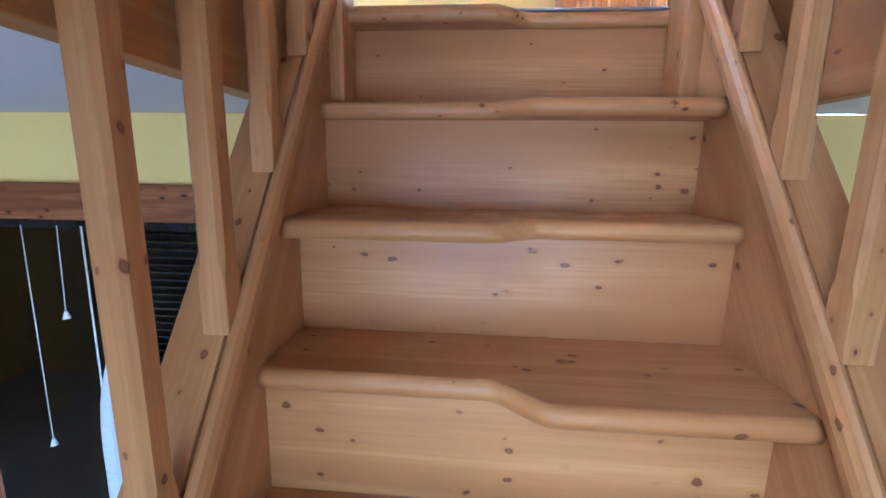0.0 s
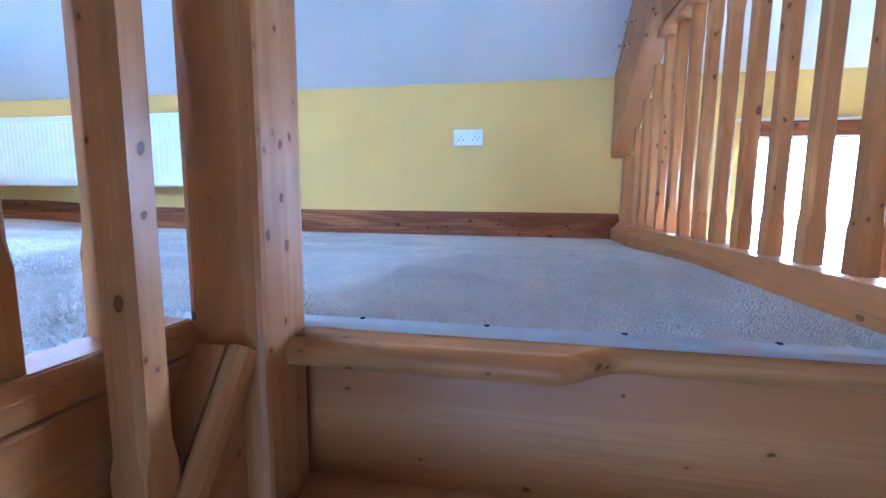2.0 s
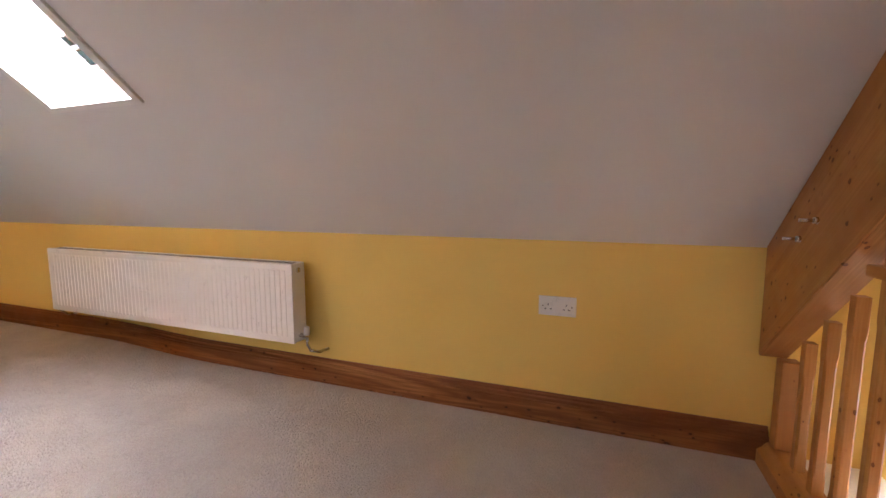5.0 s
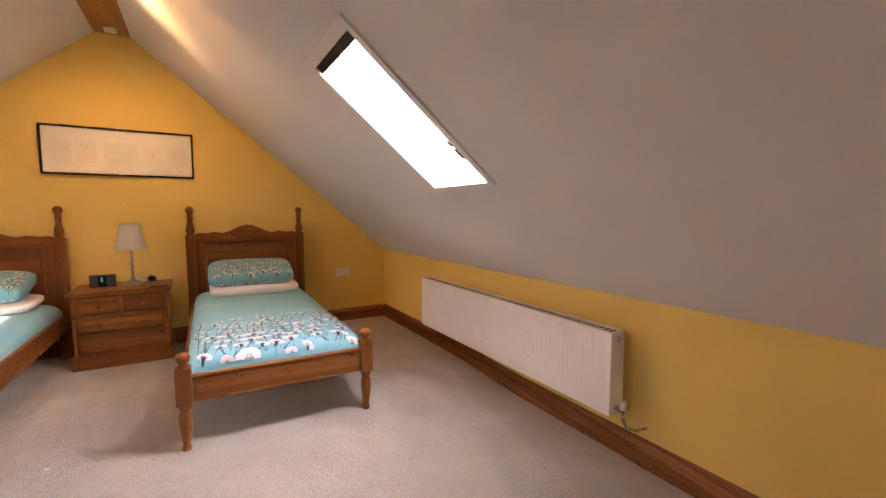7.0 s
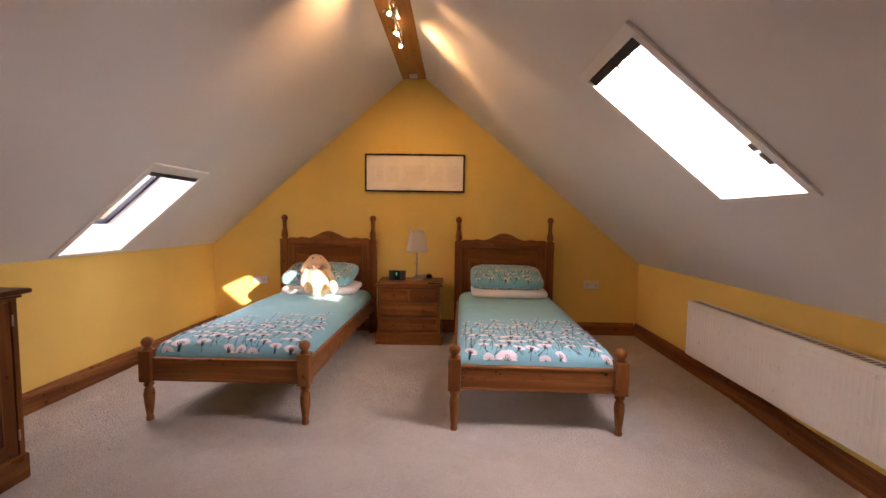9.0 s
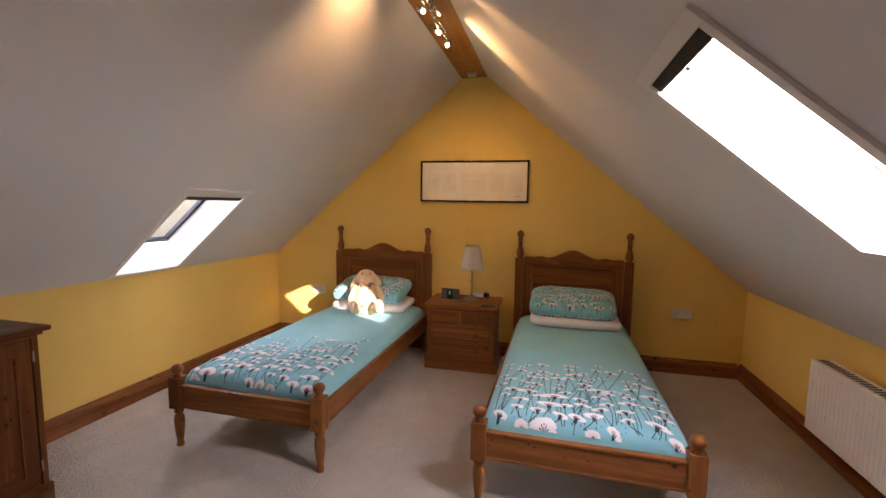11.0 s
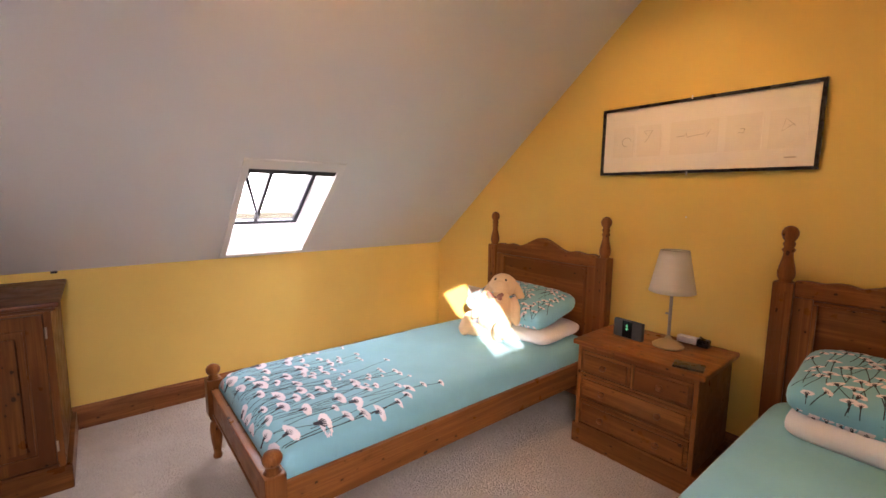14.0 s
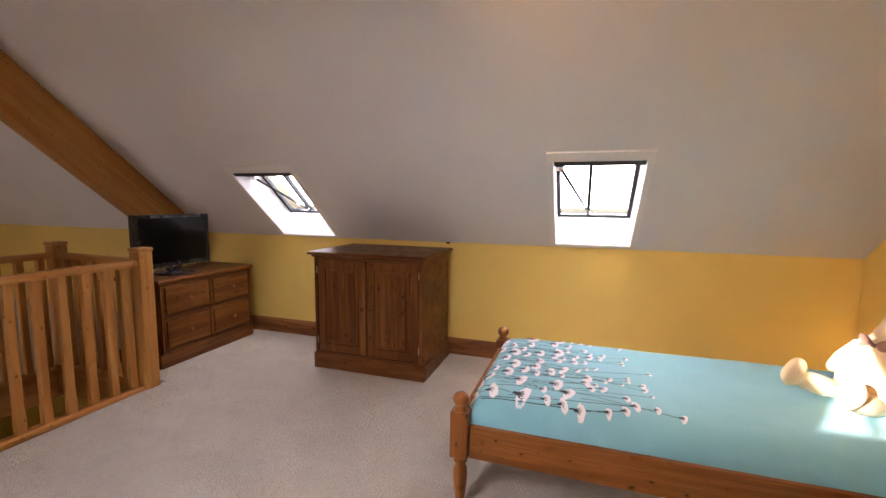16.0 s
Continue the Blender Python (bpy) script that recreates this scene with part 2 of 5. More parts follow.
TEAL = cloth("teal_cotton", (0.205, 0.50, 0.585), 0.07, 700, 0.34)
SHEET = cloth("white_cotton", (0.80, 0.76, 0.76), 0.03)
MATTRESS = cloth("cream_mattress_ticking", (0.72, 0.66, 0.50), 0.05)
PLUSH = cloth("cream_plush", (0.76, 0.57, 0.35), 0.10, 260.0, 0.5)
nt_ = PLUSH.node_tree
bs_ = nt_.nodes["Principled BSDF"]
col_ = bs_.inputs["Base Color"].links[0].from_socket
for spot, reach, tone in (((0.038, -0.001, 0.378), 0.0105, (0.02, 0.015, 0.012)), ((-0.038, -0.001, 0.378), 0.0105, (0.02, 0.015, 0.012)),
                          ((0.034, -0.070, 0.264), 0.026, (0.27, 0.125, 0.09)), ((-0.034, -0.070, 0.264), 0.026, (0.27, 0.125, 0.09)), ((0.0, -0.070, 0.262), 0.017, (0.18, 0.08, 0.06))):
    far_ = nt_.nodes.new("ShaderNodeVectorMath")
    far_.operation = "DISTANCE"
    nt_.links.new(coords(nt_), far_.inputs[0])
    far_.inputs[1].default_value = spot
    col_ = mix(nt_, arith(nt_, "LESS_THAN", far_.outputs["Value"], reach), col_, tone)
nt_.links.new(col_, bs_.inputs["Base Color"])
SHADE = cloth("pleated_cream_shade", (0.90, 0.87, 0.82), 0.03, 300.0, 0.1)
nt_ = SHADE.node_tree
tr_, mx_ = nt_.nodes.new("ShaderNodeBsdfTranslucent"), nt_.nodes.new("ShaderNodeMixShader")
tr_.inputs[0].default_value = (0.90, 0.85, 0.76, 1)
mx_.inputs[0].default_value = 0.18
nt_.links.new(nt_.nodes["Principled BSDF"].outputs[0], mx_.inputs[1])
nt_.links.new(tr_.outputs[0], mx_.inputs[2])
nt_.links.new(mx_.outputs[0], nt_.nodes["Material Output"].inputs[0])


def carpet_material():
    m, nt, p = shader("beige_carpet")
    v = coords(nt)
    tuft = noise_tex(nt, v, 150.0, 3.0, 0.7)
    clump = noise_tex(nt, v, 45.0, 3.0)
    tread = noise_tex(nt, v, 3.2, 4.0, 0.6, 0.5)
    col = ramp(nt, tuft, [(0.32, (0.42, 0.36, 0.30)), (0.68, (0.68, 0.60, 0.52))])
    col = mix(nt, 0.5, col, ramp(nt, clump, [(0.3, (0.44, 0.375, 0.31)), (0.7, (0.56, 0.495, 0.425))]))
    col = mix(nt, 0.35, col, ramp(nt, tread, [(0.35, (0.42, 0.36, 0.30)), (0.65, (0.60, 0.53, 0.46))]))
    nt.links.new(col, p.inputs["Base Color"])
    p.inputs["Roughness"].default_value = 0.95
    p.inputs["Sheen Weight"].default_value = 0.25
    bump(nt, p, mix(nt, 0.35, tuft, clump), 1.0, 0.02)
    return m


CARPET = carpet_material()


def pile_material():
    m, nt, p = shader("carpet_pile")
    geo = nt.nodes.new("ShaderNodeNewGeometry")
    tuft = ramp(nt, geo.outputs["Random Per Island"], [(0.0, (0.50, 0.44, 0.37)), (0.5, (0.565, 0.50, 0.43)), (1.0, (0.635, 0.565, 0.49))])
    tread = mix(nt, 0.40, noise_tex(nt, coords(nt), 2.6, 4.0, 0.65, 1.2), noise_tex(nt, coords(nt), 14.0, 4.0, 0.65, 0.8))
    nt.links.new(mix(nt, 0.55, tuft, ramp(nt, tread, [(0.40, (0.39, 0.335, 0.28)), (0.5, (0.54, 0.475, 0.405)), (0.60, (0.67, 0.60, 0.525))])), p.inputs["Base Color"])
    p.inputs["Roughness"].default_value = 0.95
    p.inputs["Sheen Weight"].default_value, p.inputs["Sheen Roughness"].default_value = 0.35, 0.5
    return m


PILE = pile_material()


def glass_material(name, rough=0.0):
    m, nt, p = shader(name)
    p.inputs["Base Color"].default_value = (0.97, 0.99, 1.0, 1)
    p.inputs["Transmission Weight"].default_value = 1.0
    p.inputs["Roughness"].default_value, p.inputs["IOR"].default_value = rough, 1.45
    return m


GLASS = glass_material("window_glass")


def glow(name, col, strength):
    m, nt, p = shader(name)
    p.inputs["Base Color"].default_value = (*col, 1)
    p.inputs["Emission Color"].default_value = (*col, 1)
    p.inputs["Emission Strength"].default_value = strength
    return m


BULB = glow("lit_bulb", (1.0, 0.72, 0.36), 9.0)
LED = glow("green_indicator", (0.1, 0.9, 0.35), 0.35)

# ---------------------------------------------------------------- mesh helpers
FACES = ((0, 3, 2, 1), (4, 5, 6, 7), (0, 1, 5, 4), (1, 2, 6, 5), (2, 3, 7, 6), (3, 0, 4, 7))


def box(bm, x0, x1, y0, y1, z0, z1, f=None):
    """A box, its corners passed through f."""
    pts = [(x0, y0, z0), (x1, y0, z0), (x1, y1, z0), (x0, y1, z0), (x0, y0, z1), (x1, y0, z1), (x1, y1, z1), (x0, y1, z1)]
    vs = [bm.verts.new(f(*q) if f else q) for q in pts]
    for face in FACES:
        bm.faces.new([vs[i] for i in face])
    return vs


def boxes(*dims, bevel=0.0, f=None):
    bm = bmesh.new()
    for d in dims:
        box(bm, *d, f=f)
    bmesh.ops.recalc_face_normals(bm, faces=bm.faces[:])
    if bevel:
        bmesh.ops.bevel(bm, geom=bm.edges[:], offset=bevel, segments=2, profile=0.6, affect="EDGES", clamp_overlap=True)
    return bm


def prism(points, lo, hi, plane="xz", bevel=0.0):
    """A flat outline pushed from lo to hi along the third axis."""
    bm = bmesh.new()
    put = {"xz": lambda a, b, c: (a, c, b), "yz": lambda a, b, c: (c, a, b), "xy": lambda a, b, c: (a, b, c)}[plane]
    low = [bm.verts.new(put(a, b, lo)) for a, b in points]
    high = [bm.verts.new(put(a, b, hi)) for a, b in points]
    n = len(points)
    bm.faces.new(low)
    bm.faces.new(high)
    for i in range(n):
        bm.faces.new((low[i], low[(i + 1) % n], high[(i + 1) % n], high[i]))
    bmesh.ops.recalc_face_normals(bm, faces=bm.faces[:])
    if bevel:
        bmesh.ops.bevel(bm, geom=bm.edges[:], offset=bevel, segments=2, affect="EDGES", clamp_overlap=True)
    return bm


def lathe(profile, cx=0.0, cy=0.0, segs=20, bm=None):
    """A turned piece from (radius, height) pairs."""
    bm = bm or bmesh.new()
    rings = []
    for r, z in profile:
        rings.append([bm.verts.new((cx + max(r, 1e-4) * math.cos(2 * math.pi * i / segs), cy + max(r, 1e-4) * math.sin(2 * math.pi * i / segs), z)) for i in range(segs)])
    for a, b in zip(rings, rings[1:]):
        for i in range(segs):
            f = bm.faces.new((a[i], a[(i + 1) % segs], b[(i + 1) % segs], b[i]))
            f.smooth = True
    bm.faces.new(rings[0][::-1])
    bm.faces.new(rings[-1])
    bmesh.ops.recalc_face_normals(bm, faces=bm.faces[:])
    return bm


def tube(points, r, segs=8, bm=None):
    """A rod along a line of points."""
    bm = bm or bmesh.new()
    pts = [Vector(q) for q in points]
    rings = []
    for i, q in enumerate(pts):
        d = (pts[min(i + 1, len(pts) - 1)] - pts[max(i - 1, 0)]).normalized()
        a = d.orthogonal().normalized()
        if i and rings:
            prev = rings[-1][0].co - pts[i - 1]
            a = (prev - d * prev.dot(d)).normalized()
        b = d.cross(a)
        rings.append([bm.verts.new(q + r * (math.cos(2 * math.pi * k / segs) * a + math.sin(2 * math.pi * k / segs) * b)) for k in range(segs)])
    for a, b in zip(rings, rings[1:]):
        for k in range(segs):
            f = bm.faces.new((a[k], a[(k + 1) % segs], b[(k + 1) % segs], b[k]))
            f.smooth = True
    bm.faces.new(rings[0][::-1])
    bm.faces.new(rings[-1])
    bmesh.ops.recalc_face_normals(bm, faces=bm.faces[:])
    return bm


def ball(bm, centre, radii, turn=None, seg=20, rings=14):
    m = Matrix.Translation(centre) @ (turn or Matrix.Identity(4)) @ Matrix.Diagonal((*radii, 1))
    made = bmesh.ops.create_uvsphere(bm, u_segments=seg, v_segments=rings, radius=1.0, matrix=m)
    for v in made["verts"]:
        for f in v.link_faces:
            f.smooth = True
    return made["verts"]


def longest(bm):
    lo = [min(v.co[i] for v in bm.verts) for i in range(3)]
    hi = [max(v.co[i] for v in bm.verts) for i in range(3)]
    d = [h - l for l, h in zip(lo, hi)]
    return d.index(max(d))


def link(name, bm, material):
    """One mesh object; a family of woods picks the one whose grain runs along the piece."""
    mats = [material]
    if isinstance(material, list):
        mats = [material[longest(bm)]]
    elif isinstance(material, tuple):
        mats = list(material)
    me = bpy.data.meshes.new(name)
    bm.to_mesh(me)
    bm.free()
    for mm in mats:
        me.materials.append(mm)
    return new(name, me)


def part(name, bm, material, parent, label=""):
    ob = link(name, bm, material)
    ob.parent = parent
    return tagged(ob, label)


def lay(ob, theta):
    """Turns a piece's own axes so that its x runs along a slope; the piece stays where it is."""
    turn = Matrix.Rotation(theta, 4, "Y")
    ob.data.transform(turn.inverted())
    ob.matrix_basis = ob.matrix_basis @ turn
    return ob


def structure(name, bm, material, label, category):
    return tagged(link(name, bm, material), label, category, kind="structure")


def thing(name, m, label, category, group=""):
    e = new(name)
    e.empty_display_size = 0.1
    e.matrix_world = m
    return tagged(e, label, category, group)

# ---------------------------------------------------------------- the shell
WELL = (-0.62, 0.862, -0.16, 0.66)              # stairwell: x0, x1, y0, y1
TH = 0.14


def gable(y, y2, name, label):
    out = [(XW, LOW), (XE, LOW), (XE, KE), (RXE, RZ), (RXE, RZ + 0.25), (RXW, RZ + 0.25), (RXW, RZ), (XW, KW)]
    return structure(name, prism(out, y, y2, "xz"), YELLOW, label, "wall")


gable(YN, YN + TH, "wall_north", "yellow painted gable wall behind the beds")
gable(YS - TH, YS, "wall_south", "yellow painted far gable wall")
# east wall, with the tall window of the stair void
WIN = (-2.05, -0.75, -0.62, 0.465)             # y0, y1, z0, z1
structure("wall_east", boxes((XE, XE + TH, WIN[1], YN + TH, LOW, KE), (XE, XE + TH, YS - TH, WIN[0], LOW, KE),
                             (XE, XE + TH, WIN[0], WIN[1], LOW, WIN[2]), (XE, XE + TH, WIN[0], WIN[1], WIN[3], KE)),
          YELLOW, "low yellow painted knee wall under the sloping ceiling", "wall")
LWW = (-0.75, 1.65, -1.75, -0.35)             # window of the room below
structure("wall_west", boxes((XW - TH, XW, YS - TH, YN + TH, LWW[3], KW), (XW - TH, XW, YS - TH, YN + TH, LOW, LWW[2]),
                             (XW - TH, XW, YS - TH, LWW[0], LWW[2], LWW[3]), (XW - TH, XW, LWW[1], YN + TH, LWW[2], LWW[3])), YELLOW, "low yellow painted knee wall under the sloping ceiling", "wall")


def slope(side, holes, name):
    """A sloping ceiling with its roof thickness; the openings go right through."""
    top = (math.hypot(XE - RXE, RZ - KE) if side == "E" else math.hypot(RXW - XW, RZ - KW)) + 0.02
    us = sorted({YS - TH, YN + TH, *[h[1] for h in holes], *[h[2] for h in holes]})
    vs = sorted({-0.25, top, *[h[3] for h in holes], *[h[4] for h in holes]})
    bm = bmesh.new()
    f = lambda u, v, w: slope_point(side, u, v, w)
    inside = lambda u, v: any(h[1] < u < h[2] and h[3] < v < h[4] for h in holes)
    for u0, u1 in zip(us, us[1:]):
        run = None
        for v0, v1 in zip(vs, vs[1:]):
            if inside((u0 + u1) / 2, (v0 + v1) / 2):
                if run:
                    box(bm, u0, u1, run[0], run[1], 0, SLAB, f=f)
                run = None
            else:
                run = (run[0], v1) if run else (v0, v1)
        if run:
            box(bm, u0, u1, run[0], run[1], 0, SLAB, f=f)
    bmesh.ops.recalc_face_normals(bm, faces=bm.faces[:])
    return structure(name, bm, WHITE, "white painted sloping plaster ceiling", "ceiling")


slope("E", [h for h in ROOFLIGHTS if h[0] == "E"], "ceiling_east")
slope("W", [h for h in ROOFLIGHTS if h[0] == "W"], "ceiling_west")
structure("ceiling_ridge", boxes((RXW - 0.25, RXE + 0.25, YS - TH, YN + TH, RZ + 0.25, RZ + 0.35)), WHITE, "white plaster cap over the ridge", "ceiling")
structure("ridge_beam", boxes((RXW, RXE, YS, YN - 0.002, RZ, RZ + 0.20), bevel=0.004), PINE, "varnished pine beam along the ridge", "beam")

# floors: the old boards sag towards the east wall beside the landing
x0, x1, y0, y1 = WELL
SAG = 0.037


def ease(q):
    q = min(1.0, max(0.0, q))
    return q * q * (3 - 2 * q)


def floor_z(x, y):
    return -SAG * ease((x - 1.45) / 0.95) * ease((3.55 - y) / 0.95)


def carpet_sheet(*areas):
    bm = bmesh.new()
    for xa, xb, ya, yb in areas:
        nx, ny = max(1, round((xb - xa) / 0.15)), max(1, round((yb - ya) / 0.15))
        lv = [[[bm.verts.new((x, y, floor_z(x, y) - d)) for x in [xa + (xb - xa) * i / nx for i in range(nx + 1)]] for y in [ya + (yb - ya) * j / ny for j in range(ny + 1)]] for d in (0.0, 0.022)]
        for j in range(ny):
            for i in range(nx):
                for g, turn in ((lv[0], 1), (lv[1], -1)):
                    bm.faces.new((g[j][i], g[j][i + 1], g[j + 1][i + 1], g[j + 1][i])[::turn])
        rim = [(0, i) for i in range(nx)] + [(j, nx) for j in range(ny)] + [(ny, i) for i in range(nx, 0, -1)] + [(j, 0) for j in range(ny, 0, -1)]
        for (ja, ia), (jb, ib) in zip(rim, rim[1:] + rim[:1]):
            bm.faces.new((lv[0][ja][ia], lv[1][ja][ia], lv[1][jb][ib], lv[0][jb][ib]))
    return bm


structure("floor", carpet_sheet((XW, XE, y1 + 0.07, YN), (x1 + 0.004, XE, -0.26, y1 + 0.07), (XW, x0 - 0.05, -0.26, y1 + 0.07), (XW, x1, YS, -0.265)),
          CARPET, "beige cut-pile carpet", "carpet")
structure("floor_slab", boxes((XW, XE, y1 + 0.022, YN, -0.19, -0.062), (x1, XE, -0.26, y1 + 0.022, -0.19, -0.062),
                              (XW, x0 - 0.022, -0.265, y1 + 0.022, -0.19, -0.062), (XW, x1, YS, -0.265, -0.19, -0.062)),
          PINE, "pine floor under the carpet", "floor")
structure("ceiling_lower", boxes((XW, XE, y1 + 0.022, YN, -0.205, -0.191), (x1, XE, -0.26, y1 + 0.022, -0.205, -0.191),
                                 (XW, x0 - 0.022, -0.265, y1 + 0.022, -0.205, -0.191), (XW, x1, YS, -0.265, -0.205, -0.191)),
          WHITE, "white ceiling of the storey below", "ceiling")
structure("floor_lower", boxes((XW, XE, YS, YN, LOW - 0.1, LOW)), CARPET, "beige carpet of the storey below", "carpet")
structure("ledge", boxes((x1 + 0.01, XE, -0.52, -0.266, -0.19, -0.012), bevel=0.006), TRIM, "white painted ledge beside the stair void", "ledge")
# lower wall under the landing, with its window
LW = (0.92, 1.95, -1.62, -0.475)
structure("wall_lower", boxes((0.862, 0.98, LW[1], YN, LOW, -0.206), (0.862, 0.98, YS, LW[0], LOW, -0.206),
                              (0.862, 0.98, LW[0], LW[1], LOW, LW[2]), (0.862, 0.98, LW[0], LW[1], LW[3], -0.206)),
          YELLOW, "yellow painted wall of the room below", "wall")
# unseen near-black sheet, added so that the lower window reads as dark
structure("lower_window_backing", boxes((1.75, 1.80, -0.2, YN, LOW, -0.206)), plain("near_black_backing", (0.004, 0.005, 0.004), 0.9), "near-black sheet added behind the lower window to keep it dark", "wall")


def skirting(name, a, b, inward):
    """A moulded skirting board from a to b; inward points into the room."""
    a, b = Vector((*a, 0)), Vector((*b, 0))
    n = Vector((*inward, 0))
    prof = [(0, 0), (0.030, 0), (0.030, 0.088), (0.026, 0.092), (0.027, 0.099), (0.019, 0.108), (0.017, 0.116), (0.010, 0.121), (0.008, 0.130), (0, 0.130)]
    bm = bmesh.new()
    runs = [a.lerp(b, i / 24) for i in range(25)]
    rows = [[bm.verts.new(q + n * d + Vector((0, 0, h + floor_z(q.x, q.y)))) for d, h in prof] for q in runs]
    k = len(prof)
    for r, q in zip(rows, rows[1:]):
        for i in range(k):
            bm.faces.new((r[i], r[(i + 1) % k], q[(i + 1) % k], q[i]))
    bm.faces.new(rows[0])
    bm.faces.new(rows[-1][::-1])
    bmesh.ops.recalc_face_normals(bm, faces=bm.faces[:])
    return structure(name, bm, SKIRT, "moulded knotty pine skirting board", "baseboard")


skirting("baseboard_east", (XE - 0.001, -0.19), (XE - 0.001, YN), (-1, 0))
skirting("baseboard_north", (XW + 0.034, YN - 0.001), (XE - 0.034, YN - 0.001), (0, -1))
skirting("baseboard_west", (XW + 0.001, 0.0), (XW + 0.001, YN), (1, 0))

# ---------------------------------------------------------------- roof windows
def rooflight(index, side, y0, y1, v0, v1):
    f = lambda u, v, w: slope_point(side, u, v, w)
    e = thing("window_%d" % index, Matrix.Identity(4), "bright roof window with a dark steel frame, set deep in the slope" if side == "W" else "bright roof window with a white sash, set deep in the slope", "roof window")
    tagged(e, kind="structure")
    t, pr = 0.036, 0.013
    for dims in ((y0 - t, y1 + t, v1, v1 + t * (1.4 if side == "E" else 1.9), -pr, -0.0005), (y0 - t, y1 + t, v0 - t * 0.7, v0, -pr, -0.0005),
                 (y0 - t, y0, v0, v1, -pr, -0.0005), (y1, y1 + t, v0, v1, -pr, -0.0005)):
        part("window_trim", boxes(dims, bevel=0.002, f=f), TRIM, e)
    w0, w1 = SLAB - 0.045, SLAB - 0.008
    sash, note = (STEEL, "dark steel sash") if side == "W" else (TRIM, "white painted sash")
    b = 0.026
    s0 = v0 + (0.055 if side == "W" else 0.02)
    for dims in ((y0, y1, s0, s0 + b, w0, w1), (y0, y1, v1 - b, v1, w0, w1), (y0, y0 + b, s0, v1, w0, w1), (y1 - b, y1, s0, v1, w0, w1)):
        part("sash_bar", boxes(dims, bevel=0.003, f=f), sash, e, note)
    ym = (y0 + y1) / 2
    cuts = [y0 + b, y1 - b]
    if side == "W":
        yb = y0 + 0.43 * (y1 - y0)
        cuts = [y0 + b, yb - 0.011, yb + 0.011, y1 - b]
        part("glazing_bar", boxes((yb - 0.011, yb + 0.011, s0 + b, v1 - b, w0 - 0.004, w1), bevel=0.003, f=f), STEEL, e, "dark steel glazing bar")
    for a, c in zip(cuts[::2], cuts[1::2]):
        pane = part("pane", boxes((a, c, s0 + b, v1 - b, w0 + 0.014, w0 + 0.020), f=f), GLASS, e, "clear glass")
        pane.visible_shadow = False
    if side == "E":
        # flange of the lining along one reveal, with a groove and the catch
        part("side_flange", boxes((y0 + 0.001, y0 + 0.062, v0 + 0.20, v1 - 0.045, 0.024, 0.034), bevel=0.003, f=f), TRIM, e)
        part("side_flange", boxes((y0 + 0.001, y0 + 0.085, v0 + 0.20, v1 - 0.045, 0.042, 0.052), bevel=0.003, f=f), TRIM, e)
        part("catch", boxes((y0 + 0.030, y0 + 0.085, v0 + 0.13, v0 + 0.195, 0.016, 0.046), bevel=0.006, f=f), CHROME, e, "small chrome catch")
        part("catch", boxes((y0 + 0.064, y0 + 0.100, v0 + 0.205, v0 + 0.245, 0.022, 0.038), bevel=0.005, f=f), CHROME, e, "small chrome catch")
    # dark roller cassette along the head
    part("blind_cassette", boxes((y0 + 0.004, y1 - 0.004, v1 - 0.042, v1 - 0.001, -0.006, 0.050), bevel=0.004, f=f), HOLE, e, "dark blind cassette")
    part("blind_tab", boxes((ym - 0.014, ym + 0.014, v1 - 0.056, v1 - 0.043, 0.004, 0.010), bevel=0.002, f=f), PLASTIC, e)
    # stay with its bracket, from the reveal to the sash
    ys = y0 + 0.004
    part("stay_motor", boxes((ys, ys + 0.045, v1 - 0.125, v1 - 0.06, 0.07, 0.12), bevel=0.004, f=f), STEEL, e, "small dark opener box")
    part("stay_bracket", boxes((ys, ys + 0.05, v1 - 0.18, v1 - 0.145, 0.09, 0.12), bevel=0.004, f=f), CHROME, e)
    p0, p1 = f(ys + 0.02, v1 - 0.14, 0.10), f(ym - 0.03, s0 + 0.07, w0 - 0.012)
    part("stay", tube([p0, p0.lerp(p1, 0.5), p1], 0.007), STEEL if side == "W" else CHROME, e, "steel window stay")
    mid = p0.lerp(p1, 0.72)
    part("stay_sleeve", tube([p0.lerp(p1, 0.05), mid], 0.010), STEEL if side == "W" else CHROME, e)
    bm = bmesh.new()
    ball(bm, p1, (0.011, 0.011, 0.011), seg=10, rings=8)
    part("stay_knob", bm, CHROME, e)
    return e


for i, h in enumerate(ROOFLIGHTS):
    rooflight(i + 1, *h)

# tall window of the stair void
e = tagged(thing("window_4", Matrix.Identity(4), "tall pine-framed window bright with daylight", "window"), kind="structure")
for dims in ((XE - 0.02, XE + 0.06, WIN[0] - 0.03, WIN[1] + 0.03, WIN[3], WIN[3] + 0.07), (XE + 0.01, XE + 0.06, WIN[0], WIN[1], WIN[2], WIN[2] + 0.05),
             (XE + 0.01, XE + 0.06, WIN[1] - 0.035, WIN[1], WIN[2] + 0.05, WIN[3]), (XE + 0.01, XE + 0.06, WIN[0], WIN[0] + 0.05, WIN[2] + 0.05, WIN[3]),
             (XE + 0.01, XE + 0.06, -1.43, -1.37, WIN[2] + 0.05, WIN[3])):
    part("window_frame", boxes(dims, bevel=0.004), SKIRT, e)
part("window_cap", boxes((XE - 0.03, XE, WIN[0] - 0.05, WIN[1] + 0.05, WIN[3] + 0.071, WIN[3] + 0.083), bevel=0.002), TRIM, e)
part("window_sill", boxes((XE - 0.16, XE + 0.01, WIN[0] - 0.04, WIN[1] + 0.04, WIN[2] - 0.035, WIN[2]), bevel=0.006), TRIM, e)
